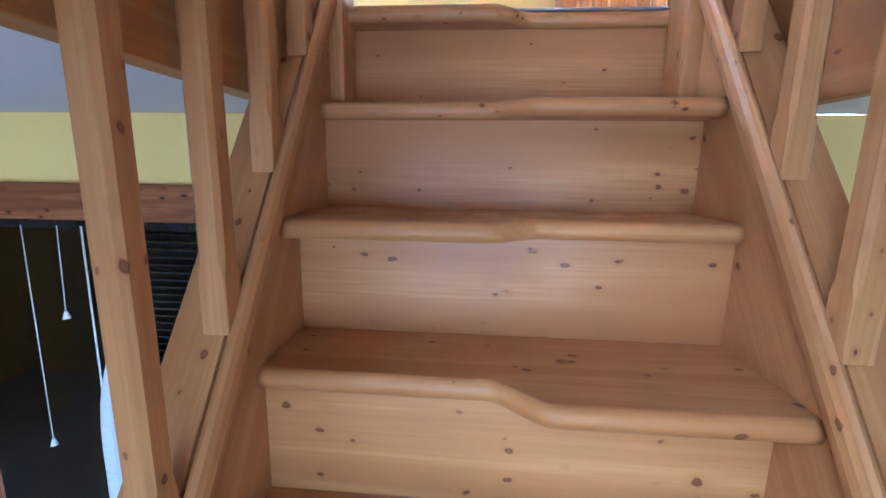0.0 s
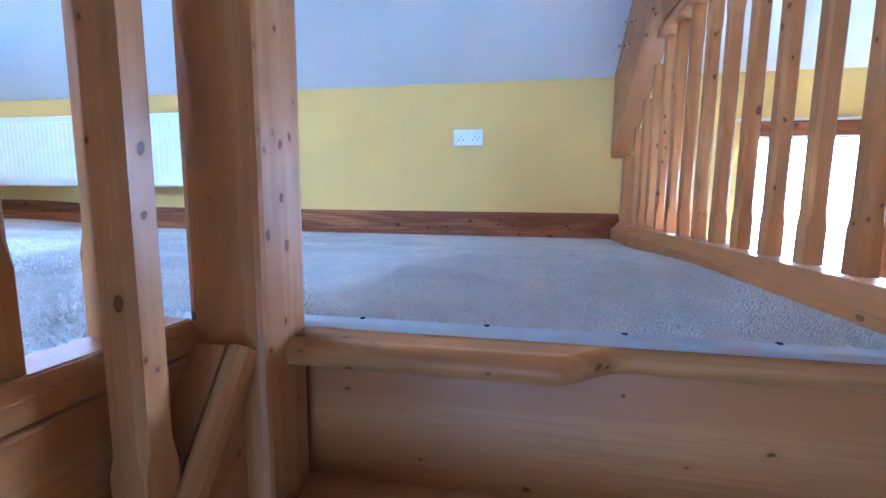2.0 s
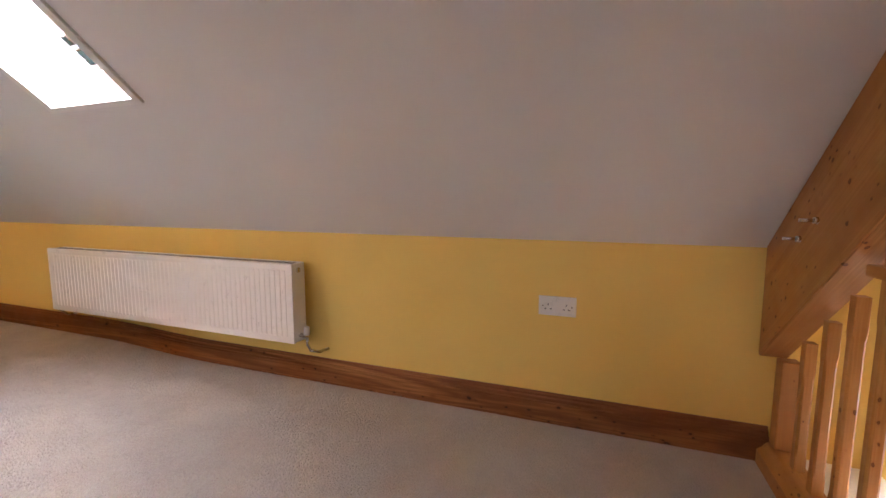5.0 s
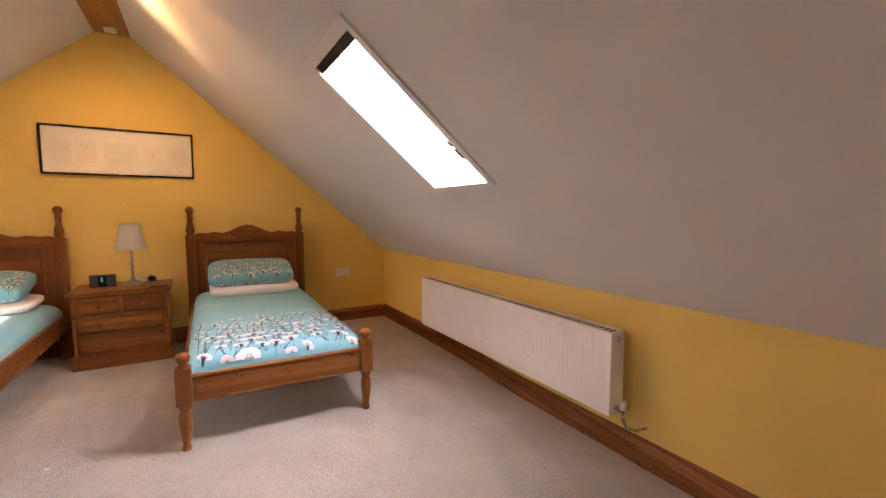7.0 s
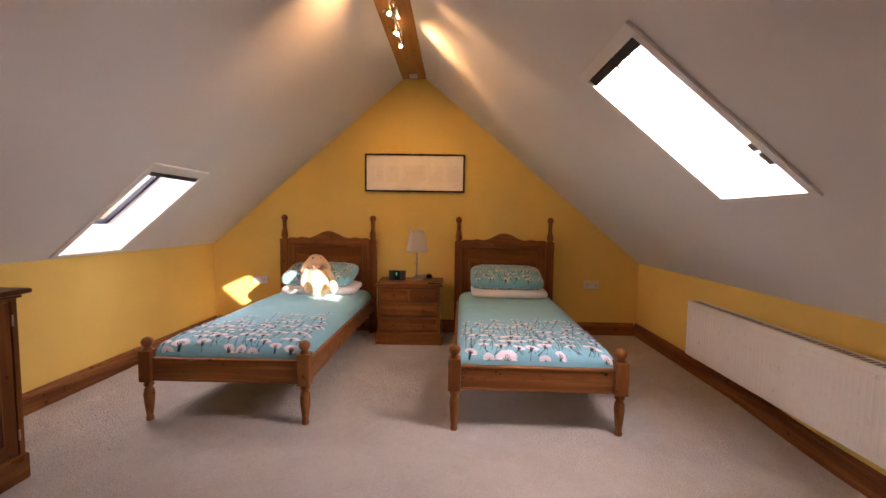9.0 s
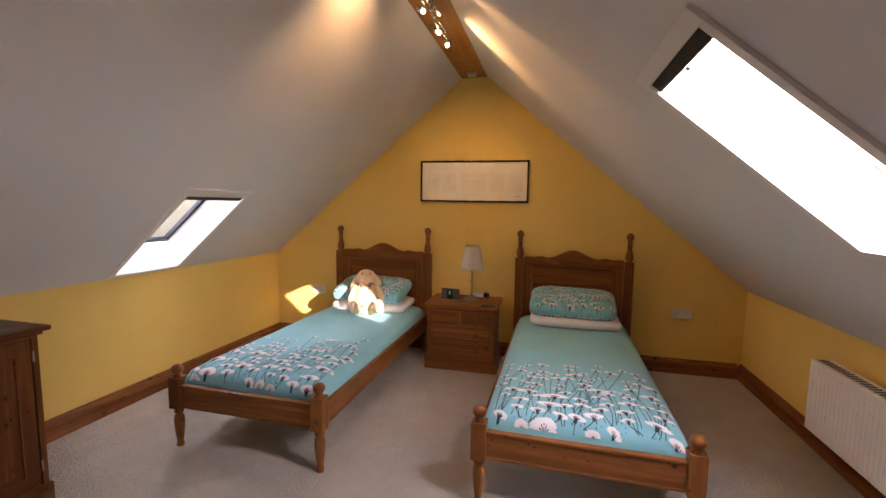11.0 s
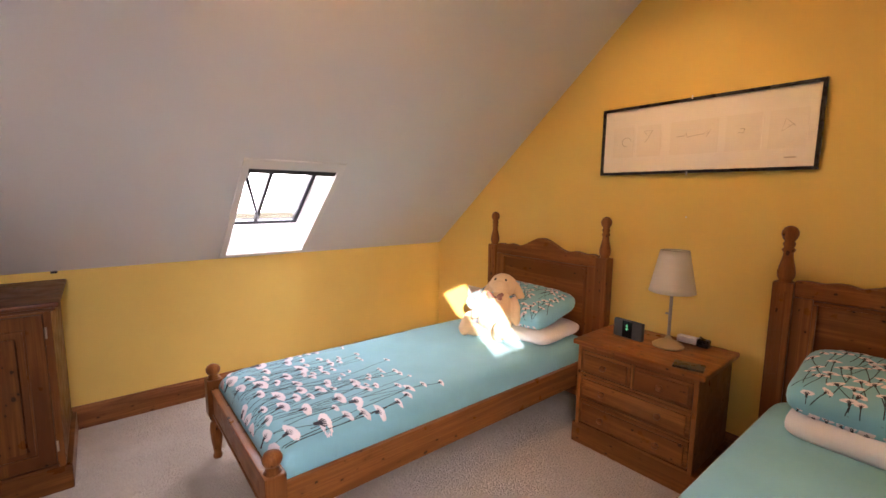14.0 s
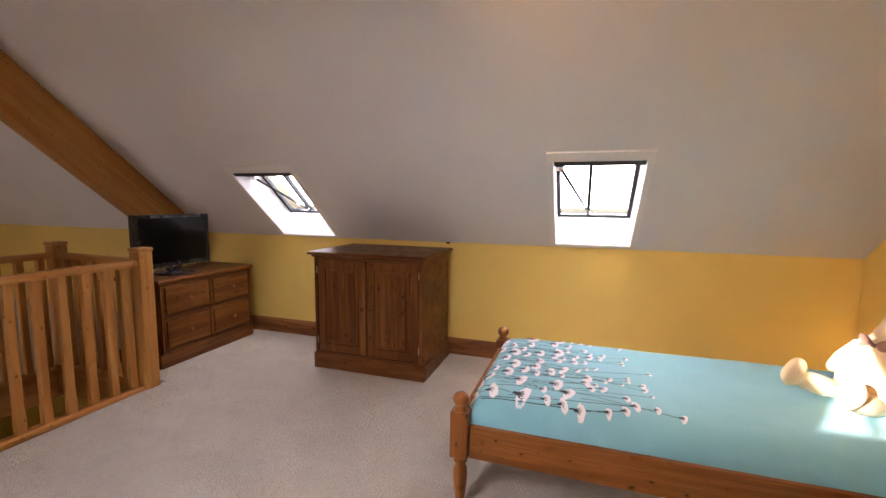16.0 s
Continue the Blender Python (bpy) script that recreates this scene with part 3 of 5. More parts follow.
for a, c in ((WIN[0] + 0.05, -1.43), (-1.37, WIN[1] - 0.035)):
    pane = part("pane", boxes((XE + 0.03, XE + 0.036, a, c, WIN[2] + 0.05, WIN[3])), GLASS, e)
    pane.visible_shadow = False

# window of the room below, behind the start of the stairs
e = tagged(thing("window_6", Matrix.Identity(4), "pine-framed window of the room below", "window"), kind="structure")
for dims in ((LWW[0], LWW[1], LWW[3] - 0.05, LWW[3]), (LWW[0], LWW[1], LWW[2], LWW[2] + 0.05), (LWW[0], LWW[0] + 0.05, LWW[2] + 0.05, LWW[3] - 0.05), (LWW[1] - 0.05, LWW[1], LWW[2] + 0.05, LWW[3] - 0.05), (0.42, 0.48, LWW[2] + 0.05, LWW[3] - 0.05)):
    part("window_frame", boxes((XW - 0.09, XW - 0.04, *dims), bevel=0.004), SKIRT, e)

# lower window: pine head, black venetian blind
e = tagged(thing("window_5", Matrix.Identity(4), "dark window below with pine head and half-raised black blind", "window"), kind="structure")
part("window_head", boxes((0.836, 0.861, LW[0] - 0.08, LW[1] + 0.08, LW[3], LW[3] + 0.095), bevel=0.005), SKIRT, e, "knotty pine head board")
part("window_frame", boxes((0.92, 0.96, LW[0], LW[0] + 0.04, LW[2], LW[3]), bevel=0.004), BLACK, e)
part("window_frame", boxes((0.92, 0.96, LW[1] - 0.04, LW[1], LW[2], LW[3]), bevel=0.004), BLACK, e)
part("window_frame", boxes((0.92, 0.96, LW[0], LW[1], LW[2], LW[2] + 0.04), bevel=0.004), BLACK, e)
part("window_sill", boxes((0.80, 0.92, LW[0] - 0.04, LW[1] + 0.04, LW[2] - 0.03, LW[2]), bevel=0.006), SKIRT, e)
part("pane", boxes((0.935, 0.940, LW[0] + 0.04, LW[1] - 0.04, LW[2] + 0.04, LW[3])), GLASS, e)
blind = thing("venetian_blind", pose(0.893, LW[0] + 0.02, LW[3]), "glossy black venetian blind with white pull cords", "blind")
part("headrail", boxes((-0.018, 0.018, 0.0, 0.34, -0.028, -0.002), bevel=0.003), BLACK, blind)
part("headrail", boxes((-0.018, 0.018, 0.36, 0.98, -0.028, -0.002), bevel=0.003), BLACK, blind)
slat = None
for k in range(26):
    bm = boxes((-0.0125, 0.0125, 0.005, 0.335, -0.001, 0.001)) if slat is None else None
    if slat is None:
        slat = part("slat", bm, plain("black_slat", (0.10, 0.10, 0.105), 0.16, 0.9), blind)
        ob = slat
    else:
        ob = new("slat", slat.data)
        ob.parent = blind
    ob.matrix_basis = pose(0, 0, -0.045 - 0.0205 * k, 0, 28, 0)
for yy, ln in ((0.465, 0.26), (0.570, 0.66), (0.395, 0.9)):
    cord = part("cord", tube([(-0.02, yy, -0.02), (-0.022, yy + 0.01, -ln)], 0.0016 if yy > 0.4 else 0.003, 6), PLASTIC, blind, "white cord")
    if yy > 0.4:
        part("cord_weight", lathe([(0.004, -ln), (0.008, -ln - 0.014), (0.010, -ln - 0.02), (0.002, -ln - 0.021)], -0.022, yy + 0.01, 10), PLASTIC, cord)

bm = bmesh.new()
rows = []
for q in range(13):
    h = LW[2] + 0.001 + 0.765 * q / 12
    r = 0.030 * (1 - 0.25 * (q / 12) ** 6)
    rows.append([bm.verts.new((0.835 + (r + 0.006 * math.sin(7 * t_)) * math.cos(t_), 1.215 + (r * 3.4 + 0.01 * math.sin(9 * t_ + q * 0.3)) * math.sin(t_) * (1 - 0.3 * (q / 12) ** 8), h)) for t_ in [2 * math.pi * k / 48 for k in range(48)]])
for a, b in zip(rows, rows[1:]):
    for k in range(48):
        bm.faces.new((a[k], a[(k + 1) % 48], b[(k + 1) % 48], b[k])).smooth = True
bm.faces.new(rows[0][::-1])
bm.faces.new(rows[-1])
lace = thing("lace_cloth", Matrix.Identity(4), "bunched white lace cloth standing on the lower window sill", "cloth")
part("cloth", bm, cloth("white_lace", (0.72, 0.70, 0.74), 0.10, 120.0, 0.6), lace)

# ---------------------------------------------------------------- roof truss on the south edge
for side, name in (("E", "truss_rafter_east"), ("W", "truss_rafter_west")):
    c, depth = (math.cos(AE), 0.335) if side == "E" else (math.cos(AW), 0.335)
    s = -1 if side == "E" else 1
    xk, kz, a = (XE, KE, AE) if side == "E" else (XW, KW, AW)
    rx = RXE if side == "E" else RXW
    dv = depth / c
    pts = [(xk + s * 0.012, kz + 0.012 * math.tan(a) - 0.003), (rx, RZ - 0.003), (rx, RZ - dv), (xk + s * 0.022, kz + 0.022 * math.tan(a) - dv + 0.02)]
    lay(structure(name, prism(pts, -0.225, -0.135, "xz", 0.004), PINE[0], "heavy varnished pine truss rafter under the slope", "beam"), AE if side == "E" else -AW)
for xb, zb in ((2.36, 0.82), (2.26, 0.88)):
    b = thing("bolt", pose(xb, -0.135, zb), "steel bolt end through the truss rafter", "bolt", "truss bolts")
    part("shank", tube([(0, 0.0, 0), (0, 0.045, 0)], 0.005, 10), CHROME, b)
    part("nut", tube([(0, 0.002, 0), (0, 0.012, 0)], 0.010, 6), CHROME, b)


# ---------------------------------------------------------------- balustrades
def baluster_mesh(h, w=0.032):
    """A square stick with stopped chamfers."""
    bm = bmesh.new()
    rings = []
    for z, ch in ((0, 0.0012), (0.10 * min(1, h), 0.0012), (0.10 * min(1, h) + 0.02, 0.006), (h - 0.12, 0.006), (h - 0.10, 0.0012), (h, 0.0012)):
        a, b = w / 2, w / 2 - ch
        rings.append([bm.verts.new((x, y, z)) for x, y in ((b, a), (-b, a), (-a, b), (-a, -b), (-b, -a), (b, -a), (a, -b), (a, b))])
    for r, q in zip(rings, rings[1:]):
        for i in range(8):
            bm.faces.new((r[i], r[(i + 1) % 8], q[(i + 1) % 8], q[i]))
    bm.faces.new(rings[0])
    bm.faces.new(rings[-1])
    bmesh.ops.recalc_face_normals(bm, faces=bm.faces[:])
    return bm


def newel(m, top=0.93, bottom=-0.40, w=0.090, label="square varnished pine newel post with a flat cap"):
    n = thing("newel_post", m, label, "newel post", "stair newels")
    part("post", boxes((-w / 2, w / 2, -w / 2, w / 2, bottom, top - 0.025), bevel=0.008), PINE, n)
    c = w / 2 + 0.004
    part("cap", boxes((-c, c, -c, c, top - 0.024, top), bevel=0.007), PINE, n)
    return n


NE_, NW_, SW_, SE_ = (0.781, 0.611), (-0.575, 0.700), (-0.620, -0.190), (0.786, -0.142)
newel(pose(*NE_, 0))
newel(pose(*NW_, 0), bottom=-0.19)
newel(pose(*SW_, 0), bottom=-0.19)
newel(pose(*SE_, 0))


def balustrade(a, b, count, rail=0.845, label="varnished pine balustrade along the stairwell"):
    a, b = Vector((*a, 0)), Vector((*b, 0))
    d = b - a
    ln = d.length
    e = thing("balustrade", Matrix.Translation(a) @ Matrix.Rotation(math.atan2(d.y, d.x), 4, "Z"), label, "balustrade", "stairwell balustrades")
    part("base_rail", prism([(-0.033, 0.001), (0.033, 0.001), (0.033, 0.022), (0.024, 0.034), (-0.024, 0.034), (-0.033, 0.022)], 0.046, ln - 0.046, "yz", 0.002), PINE, e)
    part("handrail", prism([(-0.032, rail - 0.03), (0.032, rail - 0.03), (0.036, rail - 0.012), (0.026, rail + 0.006), (0.0, rail + 0.013), (-0.026, rail + 0.006), (-0.036, rail - 0.012)], 0.046, ln - 0.046, "yz", 0.002), PINE, e)
    first = None
    for k in range(count):
        x = 0.045 + (ln - 0.09) * (k + 0.5) / count
        if first is None:
            first = part("baluster", baluster_mesh(rail - 0.03 - 0.035, 0.040), PINE, e)
            ob = first
        else:
            ob = new("baluster", first.data)
            ob.parent = e
        ob.matrix_basis = pose(x, 0, 0.035)
    return e


balustrade(NW_, (0.779, 0.672), 11)
balustrade(SW_, NW_, 7)
balustrade(SW_, (0.786, -0.200), 11)
# south edge of the landing: balusters between floor and tie beam, under the rafter
e = thing("balustrade", pose(0, -0.215, 0), "pine balustrade rising to the tie beam", "balustrade", "stairwell balustrades")
part("base_rail", prism([(-0.030, -0.036), (0.066, -0.036), (0.066, 0.018), (0.050, 0.030), (0.036, 0.050), (-0.030, 0.050)], 0.892, 2.60, "yz", 0.002), PINE, e)
first = None
low_x = lambda x: KE + (XE - x) * math.tan(AE) - 0.335 / math.cos(AE)
for k in range(13):
    x = 2.44 - 0.1225 * k
    top = min(0.752, low_x(x) - 0.012)
    if top >= 0.75:
        if first is None:
            first = part("baluster", baluster_mesh(top - 0.051), PINE, e)
            ob = first
        else:
            ob = new("baluster", first.data)
            ob.parent = e
    else:
        ob = part("baluster", baluster_mesh(top - 0.051), PINE, e)
    ob.matrix_basis = pose(x, 0, 0.051)
part("end_post", boxes((2.545, 2.60, -0.028, 0.030, 0.051, 0.375), bevel=0.004), PINE, e)
structure("tie_beam", boxes((0.895, 2.02, -0.245, -0.165, 0.785, 0.955), bevel=0.005), PINE, "varnished pine tie beam of the truss", "beam")
structure("tie_beam_fillet", boxes((0.895, 2.10, -0.238, -0.172, 0.755, 0.784), bevel=0.005), PINE, "pine fillet under the tie beam", "trim")

# ---------------------------------------------------------------- staircase with alternating paddle treads
RISE, GO = 0.2060, 0.148
SY0, SY1 = -0.128, 0.594
stair = thing("staircase", pose(0, 0, 0), "steep honey pine space-saver staircase with alternating paddle treads", "staircase")
for k in range(12):
    z = -RISE * k
    xr = 0.842 - GO * k                        # face of the riser under this tread
    if k:
        back = xr + GO + 0.012
    else:
        back = x1 + 0.0035
    long_left = k % 2 == 0
    ln, sh = xr - 0.078, xr - 0.022
    ym = 0.225
    if k == 0:
        ln, sh = xr - 0.068, xr - 0.018
    a, b = (ln, sh) if not long_left else (sh, ln)
    # outline from the south side to the north side, with a soft step in the middle
    edge = []
    for s in range(61):
        y = SY0 + (SY1 - SY0) * s / 60
        q = min(1, max(0, (y - (ym - 0.034)) / 0.068))
        q = 0.8 * q + 0.2 * q * q * (3 - 2 * q)
        edge.append((a + (b - a) * q, y))
    bm = bmesh.new()
    th = 0.032
    prof = [(0.0, -th), (-0.010, -th + 0.002), (-0.016, -th * 0.5), (-0.012, -0.005), (-0.004, 0.0)]
    rows = []
    for x, y in edge:
        rows.append([bm.verts.new((x + 0.016 + dx, y, z + dz)) for dx, dz in prof] + [bm.verts.new((back, y, z)), bm.verts.new((back, y, z - th))])
    n = len(rows[0])
    for r, q in zip(rows, rows[1:]):
        for i in range(n):
            face = bm.faces.new((r[i], r[(i + 1) % n], q[(i + 1) % n], q[i]))
            face.smooth = i < 4
    bm.faces.new(rows[0])
    bm.faces.new(rows[-1][::-1])
    bmesh.ops.recalc_face_normals(bm, faces=bm.faces[:])
    part("tread", bm, PINE, stair)
    part("riser", boxes((xr, xr + 0.016, SY0, SY1, z - RISE + 0.0005, z - th - 0.0005)), PINE, stair)
SL = RISE / GO
top_z = lambda x: 0.020 - (0.745 - x) * SL
for sgn, ys in ((1, SY1), (-1, SY0)):
    lo, hi = (ys, ys + 0.032) if sgn > 0 else (ys - 0.032, ys)
    xb = 0.745 - (0.02 - LOW) / SL
    pts = [(xb, LOW), (xb + 0.46, LOW), (0.738, top_z(0.738) - 0.50), (0.738, top_z(0.738) - 0.012), (xb, LOW + 0.02)]
    lay(part("stringer", prism(pts, lo + 0.0005, hi, "xz", 0.003), PINE[0], stair), -math.atan2(RISE, GO))
    d = Vector((GO, 0, RISE)).normalized()
    nrm = Vector((-d.z, 0, d.x))
    a, b = Vector((xb + 0.1, 0, top_z(xb + 0.1))), Vector((0.733, 0, top_z(0.733)))

    def ribbon(outline):
        bm = bmesh.new()
        rr = [[bm.verts.new(q + nrm * h + Vector((0, ys + sgn * s, 0))) for s, h in outline] for q in (a, b)]
        m_ = len(outline)
        for i in range(m_):
            bm.faces.new((rr[0][i], rr[0][(i + 1) % m_], rr[1][(i + 1) % m_], rr[1][i]))
        bm.faces.new(rr[0])
        bm.faces.new(rr[1][::-1])
        bmesh.ops.recalc_face_normals(bm, faces=bm.faces[:])
        return bm

    lay(part("capping", ribbon([(0.009, -0.010), (0.080, -0.010), (0.080, 0.012), (0.009, 0.012)]), PINE[0], stair, "flat pine capping under the balusters"), -math.atan2(RISE, GO))
    arc = [(-0.003 + 0.0125 * math.cos(t), -0.002 + 0.022 * math.sin(t)) for t in [radians(g) for g in range(-90, 271, 30)][:-1]]
    lay(part("moulding", ribbon([(s - 0.002, h) for s, h in arc]), PINE[0], stair, "rounded pine moulding"), -math.atan2(RISE, GO))
    ln = 0.74
    for k in range(12):
        x = 0.628 - GO * k * 0.98
        zb = top_z(x) + 0.004
        if zb + 0.2 < LOW + 0.3:
            continue
        hgt = ln
        ob = part("baluster", baluster_mesh(hgt, 0.035), PINE, stair)
        ob.matrix_basis = pose(x, ys + sgn * 0.017, zb)
    a, b = a + Vector((0, 0, ln + 0.03)), Vector((0.640, 0, top_z(0.640) + ln + 0.03))
    lay(part("handrail", ribbon([(0.010, -0.02), (0.062, -0.02), (0.066, 0.012), (0.050, 0.03), (0.022, 0.03), (0.006, 0.012)]), PINE[0], stair), -math.atan2(RISE, GO))
# fascias of the well and the carpet strip
structure("stairwell_fascia_north", boxes((x0, 0.733, 0.640, y1 + 0.020, -0.223, -0.001), bevel=0.003), PINE, "pine fascia board round the stairwell", "trim")
structure("stairwell_fascia_south", boxes((x0, 0.80, -0.262, -0.232, -0.223, -0.001), bevel=0.003), PINE, "pine fascia board round the stairwell", "trim")
structure("stairwell_fascia_west", boxes((x0 - 0.02, x0, -0.231, y1, -0.223, -0.001), bevel=0.003), PINE, "pine fascia board round the stairwell", "trim")
structure("landing_return", boxes((0.7345, x1 + 0.0035, SY1 + 0.001, 0.681, -0.19, -0.0008)), PINE, "pine board beside the top step", "trim")
strip = thing("carpet_strip", pose(0, 0, 0), "ribbed aluminium carpet edging strip on the top step", "edging strip")
part("strip", prism([(0.828, 0.0005), (0.866, 0.0005), (0.864, 0.004), (0.850, 0.010), (0.834, 0.007)], SY0 + 0.03, SY1, "xz", 0.001), plain("dull_aluminium", (0.60, 0.62, 0.66), 0.42, 0.85), strip)
for yy in (0.02, 0.18, 0.34, 0.50):
    part("screw", lathe([(0.004, 0.0092), (0.004, 0.0106), (0.001, 0.0112)], 0.850, yy, 10), STEEL, strip)

# ---------------------------------------------------------------- beds
BW, BL = 0.465, 2.005                          # half width and length between post centres


def duvet_z(x, y):
    """The top of the made-up bed at a place of the bed's own plan."""
    u = min(1.0, abs(x) / 0.455)
    v = min(1.0, max(0.0, abs((y - 1.0) / 0.985)))
    side = (1 - u ** 9) ** 0.45
    end = (1 - v ** 26) ** 0.45
    soft = 0.006 * noise.noise(Vector((x * 3.0, y * 2.2, 3.1))) + 0.0028 * noise.noise(Vector((x * 11, y * 8, 7.7))) + (0.0035 if y > 1.0 else 0.0018) * noise.noise(Vector((x * 9 + y * 14, y * 5 - x * 4, 2.2)))
    return 0.374 + 0.106 * min(side, 1.0) * end + soft * side


def duvet():
    bm = bmesh.new()
    nx, ny = 56, 110
    xs = [0.455 * math.sin(math.pi / 2 * (2 * i / nx - 1)) for i in range(nx + 1)]
    ys = [0.015 + 1.97 * (0.5 - 0.5 * math.cos(math.pi * j / ny)) for j in range(ny + 1)]
    g = [[bm.verts.new((x, y, duvet_z(x, y))) for x in xs] for y in ys]
    for j in range(ny):
        for i in range(nx):
            bm.faces.new((g[j][i], g[j][i + 1], g[j + 1][i + 1], g[j + 1][i])).smooth = True
    edge = [g[0][i] for i in range(nx + 1)] + [g[j][nx] for j in range(1, ny + 1)] + [g[ny][i] for i in range(nx - 1, -1, -1)] + [g[j][0] for j in range(ny - 1, 0, -1)]
    low = [bm.verts.new((v.co.x, v.co.y, 0.30)) for v in edge]
    for i in range(len(edge)):
        k = (i + 1) % len(edge)
        bm.faces.new((edge[k], edge[i], low[i], low[k])).smooth = True
    bm.faces.new(low)
    bmesh.ops.recalc_face_normals(bm, faces=bm.faces[:])
    return bm


def flower_print(place, flowers):
    """Seed heads on bent stems, drawn flat and laid on a surface by place(a, b, lift)."""
    bm = bmesh.new()

    def poly(pts, lift, mat):
        c = (sum(q[0] for q in pts) / len(pts), sum(q[1] for q in pts) / len(pts))
        vs = [bm.verts.new(place(*q, lift)) for q in pts]
        vc = bm.verts.new(place(*c, lift * 1.15))
        for i in range(len(vs)):
            f = bm.faces.new((vs[i], vs[(i + 1) % len(vs)], vc))
            f.material_index = mat
            f.smooth = True

    def stroke(pts, w, lift):
        rows = []
        for i, q in enumerate(pts):
            q0, q1 = pts[max(0, i - 1)], pts[min(len(pts) - 1, i + 1)]
            dx, dy = q1[0] - q0[0], q1[1] - q0[1]
            ln = math.hypot(dx, dy) or 1
            nx, ny = -dy / ln * w / 2, dx / ln * w / 2
            rows.append((bm.verts.new(place(q[0] + nx, q[1] + ny, lift)), bm.verts.new(place(q[0] - nx, q[1] - ny, lift))))
        for r, q in zip(rows, rows[1:]):
            f = bm.faces.new((r[0], r[1], q[1], q[0]))
            f.material_index = 1

    for n, (x, y, r, ang, stem, bend, kind) in enumerate(flowers):
        d = (math.cos(ang), math.sin(ang))
        s = (-d[1], d[0])
        pts = []
        for i in range(9):
            q = i / 8
            pts.append((max(-0.40, min(0.40, x - d[0] * stem * q + s[0] * bend * q * q)), y - d[1] * stem * q + s[1] * bend * q * q))
        stroke(pts, 0.0036 if r > 0.02 else 0.0031, 0.0022)
        lobes = 7
        blob = []
        for i in range(40):
            t = 2 * math.pi * i / 40
            rr = r * (1 + 0.10 * abs(math.sin(lobes * t / 2 + n)) + 0.07 * math.sin(3 * t + n) + (0.07 if i % 2 else -0.07))
            flat = 0.36 if math.cos(t) < 0 else 0.62
            a, b = rr * flat * math.cos(t), rr * (1.34 + 0.14 * math.sin(n * 1.7)) * math.sin(t)
            blob.append((x + d[0] * (a + r * 0.5) + s[0] * b, y + d[1] * (a + r * 0.5) + s[1] * b))
        poly(blob, 0.0032 + 0.0004 * (n % 5), 0)
        if kind:
            lift = 0.0060
            for k in range(-2, 3):
                t = k * 0.42
                e2 = (d[0] * math.cos(t) + s[0] * math.sin(t), d[1] * math.cos(t) + s[1] * math.sin(t))
                stroke([(x - d[0] * r * 0.25, y - d[1] * r * 0.25), (x + e2[0] * r * 0.35, y + e2[1] * r * 0.35), (x + e2[0] * r * 0.72, y + e2[1] * r * 0.72)], r * (0.15 if kind == 2 else 0.10), lift)
            poly([(x - d[0] * r * 0.35 + s[0] * r * 0.20, y - d[1] * r * 0.35 + s[1] * r * 0.20), (x + d[0] * r * 0.2 + s[0] * r * 0.26, y + d[1] * r * 0.2 + s[1] * r * 0.26),
                  (x + d[0] * r * 0.2 - s[0] * r * 0.26, y + d[1] * r * 0.2 - s[1] * r * 0.26), (x - d[0] * r * 0.35 - s[0] * r * 0.20, y - d[1] * r * 0.35 - s[1] * r * 0.20)], lift - 0.0006, 1)
    return bm


def pillow_point(a, b, up, size, lift=0.0):
    """A place on a stuffed pillow: a, b in -1..1, up or down face."""
    sx, sy, sz = size
    k = (max(0.0, 1 - abs(a) ** 4.5) * max(0.0, 1 - abs(b) ** 4.0)) ** 0.34 * (0.80 + 0.20 * (1 - a * a) * (1 - b * b))
    round_off = 1 - 0.10 * a ** 4 * b ** 4
    px = a * (1 - 0.035 * (1 - b * b)) * sx * round_off
    py = b * (1 - 0.035 * (1 - a * a)) * sy * round_off
    wr = 0.10 * noise.noise(Vector((a * 2.2, b * 2.2, 1.7 * up))) + 0.035 * noise.noise(Vector((a * 6, b * 6, up)))
    return Vector((px, py, up * sz * k * (1 + wr) + up * lift))


def pillow_mesh(size):
    bm = bmesh.new()
    n = 30
    tt = [math.sin(math.pi / 2 * (2 * i / n - 1)) for i in range(n + 1)]
    for up in (1, -1):
        g = [[bm.verts.new(pillow_point(a, b, up, size)) for a in tt] for b in tt]
        for j in range(n):
            for i in range(n):
                q = (g[j][i], g[j][i + 1], g[j + 1][i + 1], g[j + 1][i])
                bm.faces.new(q if up > 0 else q[::-1]).smooth = True
    bmesh.ops.remove_doubles(bm, verts=bm.verts[:], dist=0.0008)
    return bm


def headboard_outline():
    top = []
    for i in range(41):
        t = -1 + 2 * i / 40
        s = abs(t)
        if s < 0.50:
            z = 0.992 + 0.072 * (0.5 + 0.5 * math.cos(math.pi * s / 0.50))
        elif s < 0.78:
            z = 0.992 - 0.004 + 0.012 * math.sin(math.pi * (s - 0.50) / 0.28)
        else:
            z = 0.988 + 0.006 * math.sin(math.pi * (s - 0.78) / 0.22)
        top.append((t * (BW - 0.036), z))
    return top


